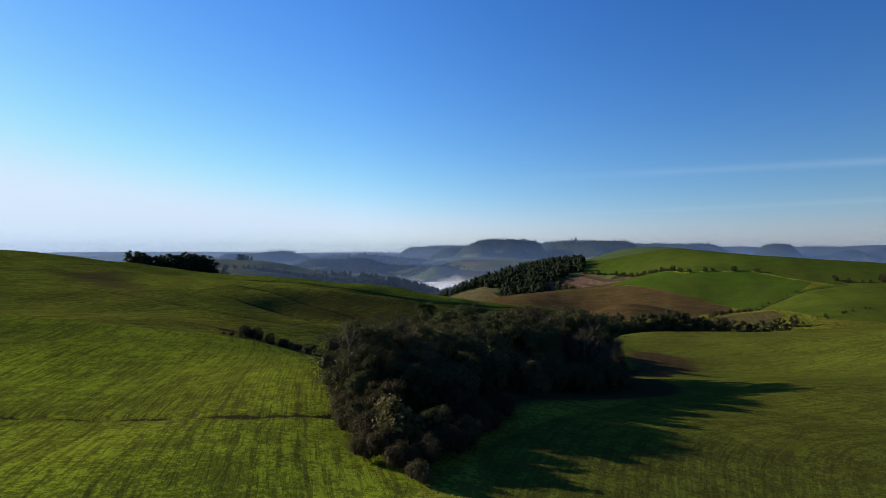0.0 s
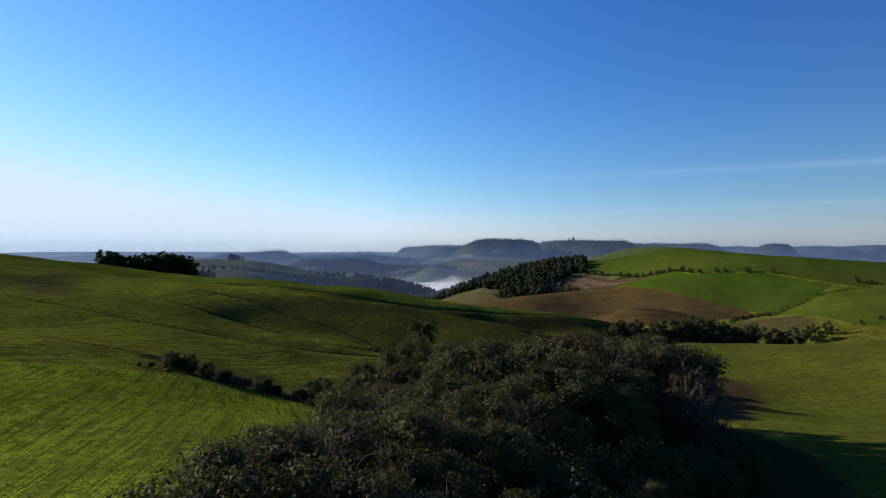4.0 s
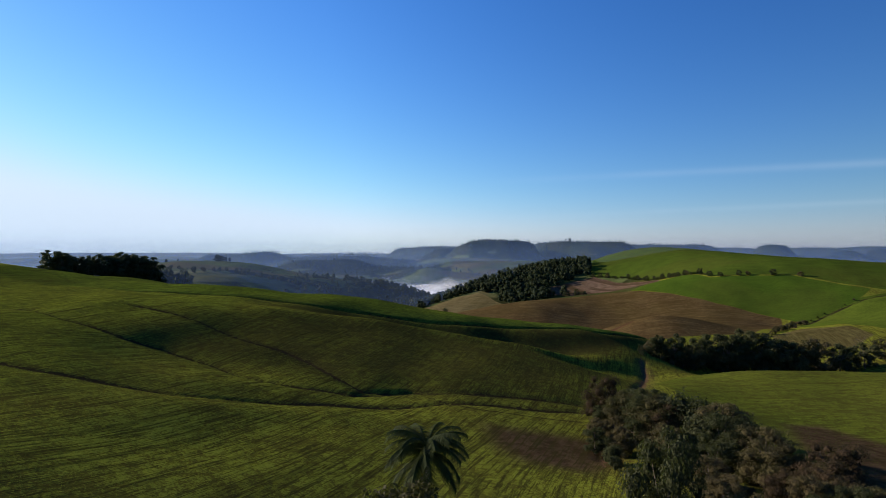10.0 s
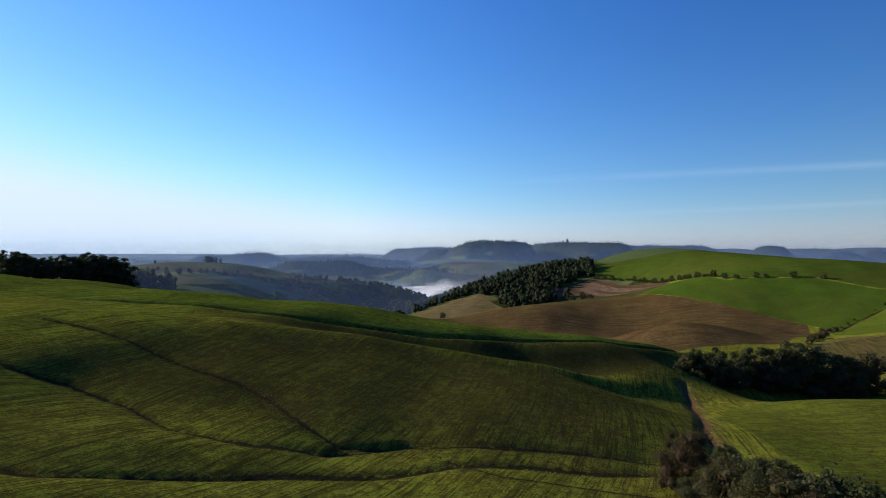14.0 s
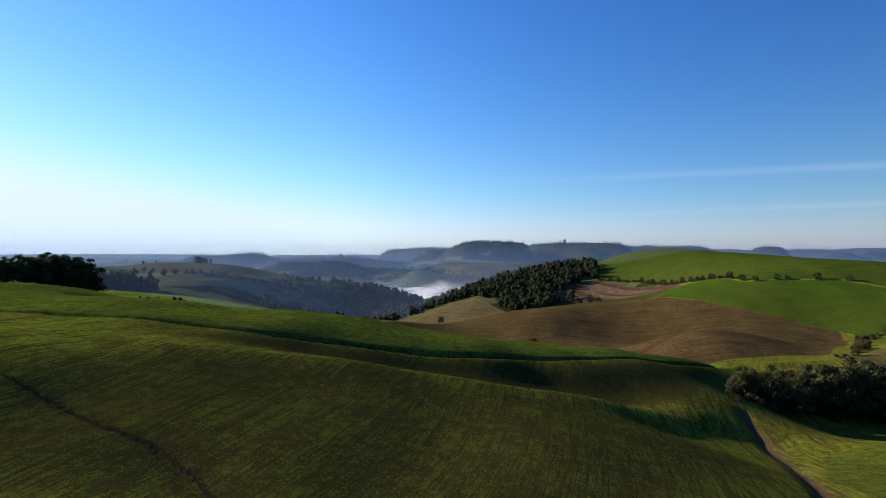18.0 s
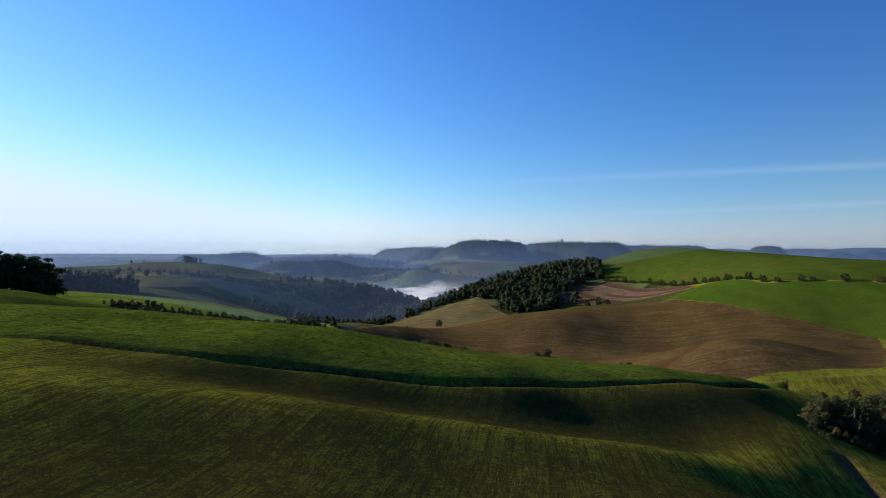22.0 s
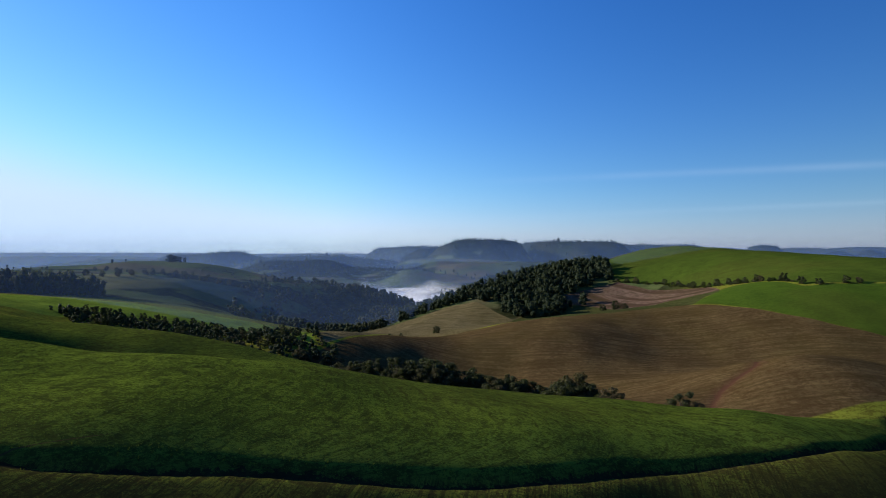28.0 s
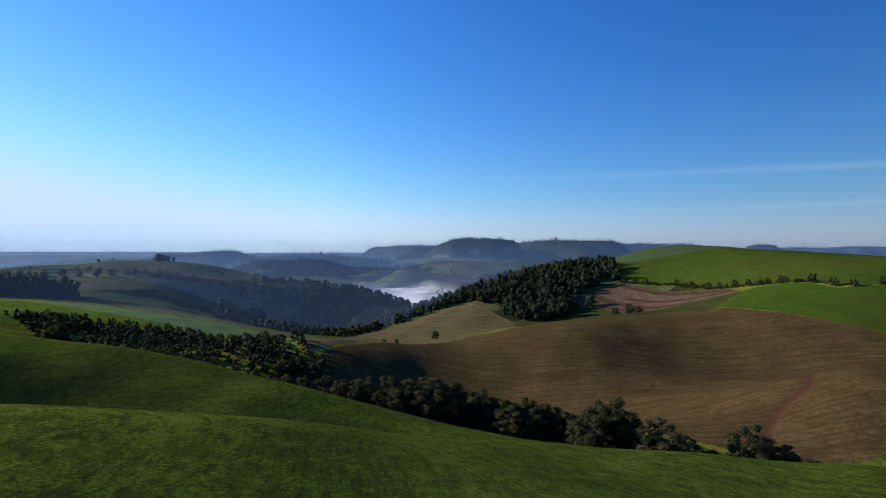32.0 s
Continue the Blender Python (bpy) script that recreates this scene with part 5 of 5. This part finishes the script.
# hill wood and woods of the river valley
strewn_wood("hill_wood", "dense dark wood on a hillside above the river", [(72, 1034), (103, 942), (140, 930), (188, 948), (158, 986), (236, 997), (258, 1080), (290, 1230), (220, 1310), (100, 1320), (40, 1250), (0, 1190), (-40, 1110), (-25, 1055), (30, 1058)], 900, 4.6, 8, 16, LEAF_WOOD, seed=31, slim=1.1, leaves=260, leaf=0.6)
strewn_wood("spur_wood", "belt of dark trees at the foot of a stubble field", [(-80, 990), (-40, 1060), (-30, 1200), (-60, 1230), (-110, 1050), (-110, 960)], 110, 6.5, 7, 12, seed=33, slim=1.3)
strewn_wood("valley_wood", "scattered dark woodland on a shaded valley side", [(-60, 900), (-110, 1020), (-90, 1180), (-40, 1330), (-50, 1480), (-160, 1500), (-260, 1350), (-260, 1100), (-200, 900)], 250, 9, 6, 12, LEAF_WOOD, seed=37, slim=1.3, leaves=110, leaf=0.7)
strewn_wood("plantation", "tall dark tree plantation on a valley flank", [(-430, 850), (-372, 852), (-330, 890), (-330, 930), (-420, 930)], 52, 7, 16, 25, seed=47, slim=0.8, leaves=150, leaf=0.6)
strewn_wood("spur_grove", "tall dark trees along a spur above the river mist", [(-120, 1275), (-60, 1240), (-20, 1228), (-8, 1262), (-60, 1300), (-120, 1310)], 80, 7, 9, 17, seed=53, slim=1.0, leaves=90)
row_of(P_MID, [(-560, 1000), (-480, 1030), (-423, 1087), (-335, 1116), (-300, 1140)], 22, 7, 12, "valley ridge trees", "dark tree in a hedge on a valley ridge", 5.0, 49)
row_of(P_MID, [(237, 994), (272, 940), (287, 850), (286, 780), (288, 735)], 11, 3.5, 7.5, "field hedge", "tree in a hedge between green fields", 2.0, 41)
row_of(P_SHRUB, [(232, 1000), (272, 940), (287, 850), (286, 780), (289, 730)], 5, 1.4, 3.2, "field hedge", "low bush in a hedge between green fields", 1.5, 42, 1.3)
for x, y, tall in [(290, 722, 6), (296, 711, 5), (312, 704, 6), (320, 701, 4.5), (340, 690, 6.5), (360, 678, 5)]:
    plant(rnd.choice(P_MID), x, y, tall, "field hedge", "small round tree on a field boundary", wide=1.2)

# ---- far country: woods, mist, and tinted sheets in place of haze ----
dice = random.Random(77)
spots = []
tries = np.array([(dice.uniform(-2600, 2900), dice.uniform(1650, 4500)) for _ in range(30000)])
tries = tries[np.abs(tries[:, 0]) < tries[:, 1] * 0.8]
cover = far_hill_cover(tries[:, 0], tries[:, 1], 1) - 0.5 * far_hill_cover(tries[:, 0], tries[:, 1], 0)
patchy = np.sin(tries[:, 0] * 0.013 + 1.6 * np.sin(tries[:, 1] * 0.009)) + np.sin(tries[:, 1] * 0.012 + 1.3 * np.sin(tries[:, 0] * 0.007))
for (x, y), c, q in zip(tries, cover, patchy):
    if len(spots) < 3400 and (c > 0.35 or q > 1.25):
        spots.append((x, y, dice.uniform(6, 9.5) + max(0.0, dice.gauss(-5, 4))))
for x, y, top in [(729, 3250, 135), (708, 3250, 130), (-337, 2550, 59), (-616, 1790, 52), (-606, 1800, 49), (-593, 1795, 46), (-583, 1800, 44), (-611, 1795, 50), (-276, 2560, 48), (-786, 1850, 39), (-752, 1850, 39)]:
    plant_to(rnd.choice(P_GUM), x, y, max(top, ground_at(x, y) + 7), "skyline trees", "tall tree standing up on a distant skyline", 1.1)
mast = tagged(new("communication_mast"), "thin communications mast on a wooded plateau", "mast")
mast.matrix_basis = Matrix.Translation((972, 3350, ground_at(972, 3350)))
steel = bark_material("weathered_steel", (0.12, 0.12, 0.13), (0.2, 0.2, 0.21))
verts, faces = [], []
for k in range(3):
    a = 2.1 * k
    tube(verts, faces, [Vector((3 * math.cos(a), 3 * math.sin(a), -1)), Vector((1.0 * math.cos(a), 1.0 * math.sin(a), 34))], [0.5, 0.4], 5)
mesh_object("lattice", verts, faces, steel, mast)
verts, faces = [], []
tube(verts, faces, [Vector((0, 0, 30)), Vector((0, 0, 42))], [0.5, 0.3], 6)
mesh_object("antenna", verts, faces, steel, mast)
wood("distant_wood", "dark wooded patches across the far hills", spots, LEAF_GUM, 16, 1.9, 43, 1.15, 4)


def mist_material(name, thick, size, low=0.35, high=0.65, tint=(0.9, 0.9, 0.9)):
    """Thin water mist and tinted haze sheets: part of the light passes, the rest is scattered to both sides."""
    m = Nodes(name)
    q = m.position()
    cover = m.math("MULTIPLY", m.span(m.noise(m.scaled(q, (1, 1, 2)), size, 4.0), low, high), m.math("MULTIPLY", m.attribute("edge"), thick))
    clear = m.tree.nodes.new("ShaderNodeBsdfTransparent")
    front = m.tree.nodes.new("ShaderNodeBsdfDiffuse")
    back = m.tree.nodes.new("ShaderNodeBsdfTranslucent")
    for node in (front, back):
        node.inputs[0].default_value = (*tint, 1)
    both = m.tree.nodes.new("ShaderNodeMixShader")
    m.tree.links.new(front.outputs[0], both.inputs[1])
    m.tree.links.new(back.outputs[0], both.inputs[2])
    blend = m.tree.nodes.new("ShaderNodeMixShader")
    m.put(blend.inputs[0], cover)
    m.tree.links.new(clear.outputs[0], blend.inputs[1])
    m.tree.links.new(both.outputs[0], blend.inputs[2])
    m.tree.links.new(blend.outputs[0], m.out.inputs[0])
    return m.mat


def sheet(name, us, vs, place, edge, material):
    """A curved sheet over a grid; edge gives its density from 0 to 1."""
    verts = [place(u, v) for v in vs for u in us]
    w = len(us)
    faces = [(j * w + i, j * w + i + 1, (j + 1) * w + i + 1, (j + 1) * w + i) for j in range(len(vs) - 1) for i in range(w - 1)]
    ob = mesh_object(name, verts, faces, material, smooth=True)
    layer = ob.data.attributes.new("edge", "FLOAT", "POINT")
    layer.data.foreach_set("value", np.array([edge(u, v) for v in vs for u in us], np.float32))
    return ob


river_mist = mist_material("river_mist", 0.97, 0.009, 0.16, 0.5, (0.95, 0.95, 0.96))
for level in (-46,):
    def mist_place(u, v, level=level):
        return (u, v, level + 6 * math.sin(u * 0.027 + level) * math.sin(v * 0.019 + 0.3 * level) + 3.5 * math.sin(u * 0.06 + v * 0.045 + level))

    def mist_edge(u, v):
        return max(0.0, min(1.0, (150 - abs(u + 25)) / 80)) * max(0.0, min(1.0, (v - 1340) / 120)) * max(0.0, min(1.0, (2100 - v) / 150))

    tagged(sheet("river_mist", np.linspace(-320, 200, 60), np.linspace(1320, 2120, 80), mist_place, mist_edge, river_mist), "bank of white morning mist lying in the river valley", "mist", kind="stuff")
wisp = mist_material("mist_wisps", 0.95, 0.014, 0.2, 0.58, (0.95, 0.95, 0.96))
for far in (1400, 1490, 1600, 1740):
    def wisp_place(u, v, far=far):
        return (u, far + 25 * math.sin(u * 0.02 + far) + v * 0.4, -52 + v)

    def wisp_edge(u, v, far=far):
        top = 31 + 11 * math.sin(u * 0.031 + far) + 6 * math.sin(u * 0.077 + 2 * far)
        return max(0.0, min(1.0, 1.25 - 1.25 * v / top)) * max(0.0, min(1.0, (165 - abs(u + 25)) / 90))

    tagged(sheet("river_mist", np.linspace(-220, 170, 70), np.linspace(0, 52, 18), wisp_place, wisp_edge, wisp), "wisps of white mist rising from the river valley", "mist", kind="stuff")
# upright translucent sheets; their blue tint paints the haze of distance over what lies behind
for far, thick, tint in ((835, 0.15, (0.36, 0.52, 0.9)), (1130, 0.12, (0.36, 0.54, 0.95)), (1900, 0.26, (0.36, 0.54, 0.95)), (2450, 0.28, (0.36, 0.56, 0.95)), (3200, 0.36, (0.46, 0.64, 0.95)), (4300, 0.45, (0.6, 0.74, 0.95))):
    haze = mist_material("painted_haze", thick, 0.0016, 0.05, 0.6, tint)

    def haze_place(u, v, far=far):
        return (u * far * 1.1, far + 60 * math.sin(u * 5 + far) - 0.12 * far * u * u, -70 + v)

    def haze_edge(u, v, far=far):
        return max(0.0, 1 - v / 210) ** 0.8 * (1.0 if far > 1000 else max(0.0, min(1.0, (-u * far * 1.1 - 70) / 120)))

    tagged(sheet("valley_haze", np.linspace(-1, 1, 40), np.linspace(0, 210, 12), haze_place, haze_edge, haze), "upright blue-tinted sheet standing in for haze over distant hills", "haze", kind="stuff")

# ---- grass and crop tufts on the nearer fields ----
TUFT_CROP = leaf_material("young_crop_blades", (0.11, 0.14, 0.01), (0.19, 0.23, 0.018), None, 0.35)
TUFT_GRASS = leaf_material("pasture_grass_blades", (0.07, 0.09, 0.009), (0.13, 0.16, 0.016), (0.12, 0.11, 0.04), 0.35)


def row_place(x, y, spacing):
    """Shift points onto the nearest drill row of the field."""
    def metres(a, c):
        left = inside_distance(a, c, FIELDS["left_crop"]) > 0
        right = inside_distance(a, c, FIELDS["right_crop"]) > 0
        return np.where(right, np.hypot(a - 82, c - 12) + 1.2 * np.sin(a * 0.07 + c * 0.05),
                        np.where(left, 0.96 * a + 0.26 * c + 1.2 * np.sin(c * 0.05 + a * 0.02),
                                 0.95 * a - 0.31 * c + 4 * np.sin(c * 0.016 + 0.5) + 2.0 * np.sin(c * 0.04 + a * 0.02)))
    m = metres(x, y)
    gx_, gy_ = (metres(x + 0.05, y) - m) / 0.05, (metres(x, y + 0.05) - m) / 0.05
    shift = (np.round(m / spacing) * spacing - m) / np.maximum(gx_ * gx_ + gy_ * gy_, 0.2)
    return x + gx_ * shift, y + gy_ * shift


def tufts(name, label, x0, x1, y0, y1, count, low, high, material, seed, rows=0.0, within=(), outside=()):
    """Loose tufts of three blades each, joined into one mesh."""
    rng = np.random.default_rng(seed)
    x, y = rng.uniform(x0, x1, count), rng.uniform(y0, y1, count)
    keep = np.ones(count, bool)
    for outline in within:
        keep &= inside_distance(x, y, outline) > 0.5
    for outline in outside:
        keep &= inside_distance(x, y, outline) < -0.5
    for line, half, _, _ in DITCHES:
        keep &= distance_to_line(x, y, line) > half
    # thin and thick patches
    lush = np.sin(x * 0.11 + 2 * np.sin(y * 0.05)) + np.sin(y * 0.13 + 1.5 * np.sin(x * 0.07)) + rng.normal(size=count)
    keep &= lush > -0.6
    x, y = x[keep], y[keep]
    if rows:
        x, y = row_place(x, y, rows)
    z = height(x, y)
    k = len(x)
    tall = rng.uniform(low, high, k)
    verts = np.empty((k, 9, 3))
    for blade in range(3):
        a = rng.uniform(0, 2 * math.pi, k)
        lean = tall * rng.uniform(0.3, 0.9, k)
        wide = tall * rng.uniform(0.25, 0.5, k)
        dx, dy = np.cos(a), np.sin(a)
        verts[:, blade * 3] = np.column_stack([x - dy * wide, y + dx * wide, z - 0.05])
        verts[:, blade * 3 + 1] = np.column_stack([x + dy * wide, y - dx * wide, z - 0.05])
        verts[:, blade * 3 + 2] = np.column_stack([x + dx * lean, y + dy * lean, z + tall])
    data = bpy.data.meshes.new(name)
    data.vertices.add(k * 9)
    data.vertices.foreach_set("co", verts.astype(np.float32).ravel())
    data.loops.add(k * 9)
    data.loops.foreach_set("vertex_index", np.arange(k * 9, dtype=np.int32))
    data.polygons.add(k * 3)
    data.polygons.foreach_set("loop_start", (np.arange(k * 3) * 3).astype(np.int32))
    data.update(calc_edges=True)
    data.materials.append(material)
    return tagged(new(name, data), label, "grass", kind="stuff")


tufts("crop_tufts", "short green crop in drill rows", -95, 5, 45, 130, 45000, 0.07, 0.15, TUFT_CROP, 61, 0.46, (FIELDS["left_crop"],), (THICKET,))
tufts("crop_tufts", "short green crop in curving drill rows", 0, 125, 42, 240, 35000, 0.07, 0.15, TUFT_GRASS, 62, 0.46, (FIELDS["right_crop"],), (THICKET,))
tufts("hill_grass", "short olive-green winter crop on a hillside", -130, 100, 130, 350, 60000, 0.07, 0.16, TUFT_GRASS, 63, 0.46, (), (THICKET, FIELDS["left_crop"], FIELDS["right_crop"], FIELDS["bare_soil"], FIELDS["hollow_shade"]))
tufts("pasture_grass", "tussocky green pasture grass", -150, 120, 345, 500, 45000, 0.07, 0.17, TUFT_GRASS, 64, 0.0, (FIELDS["pasture"],), ())

for ob in patterns:
    park(ob)
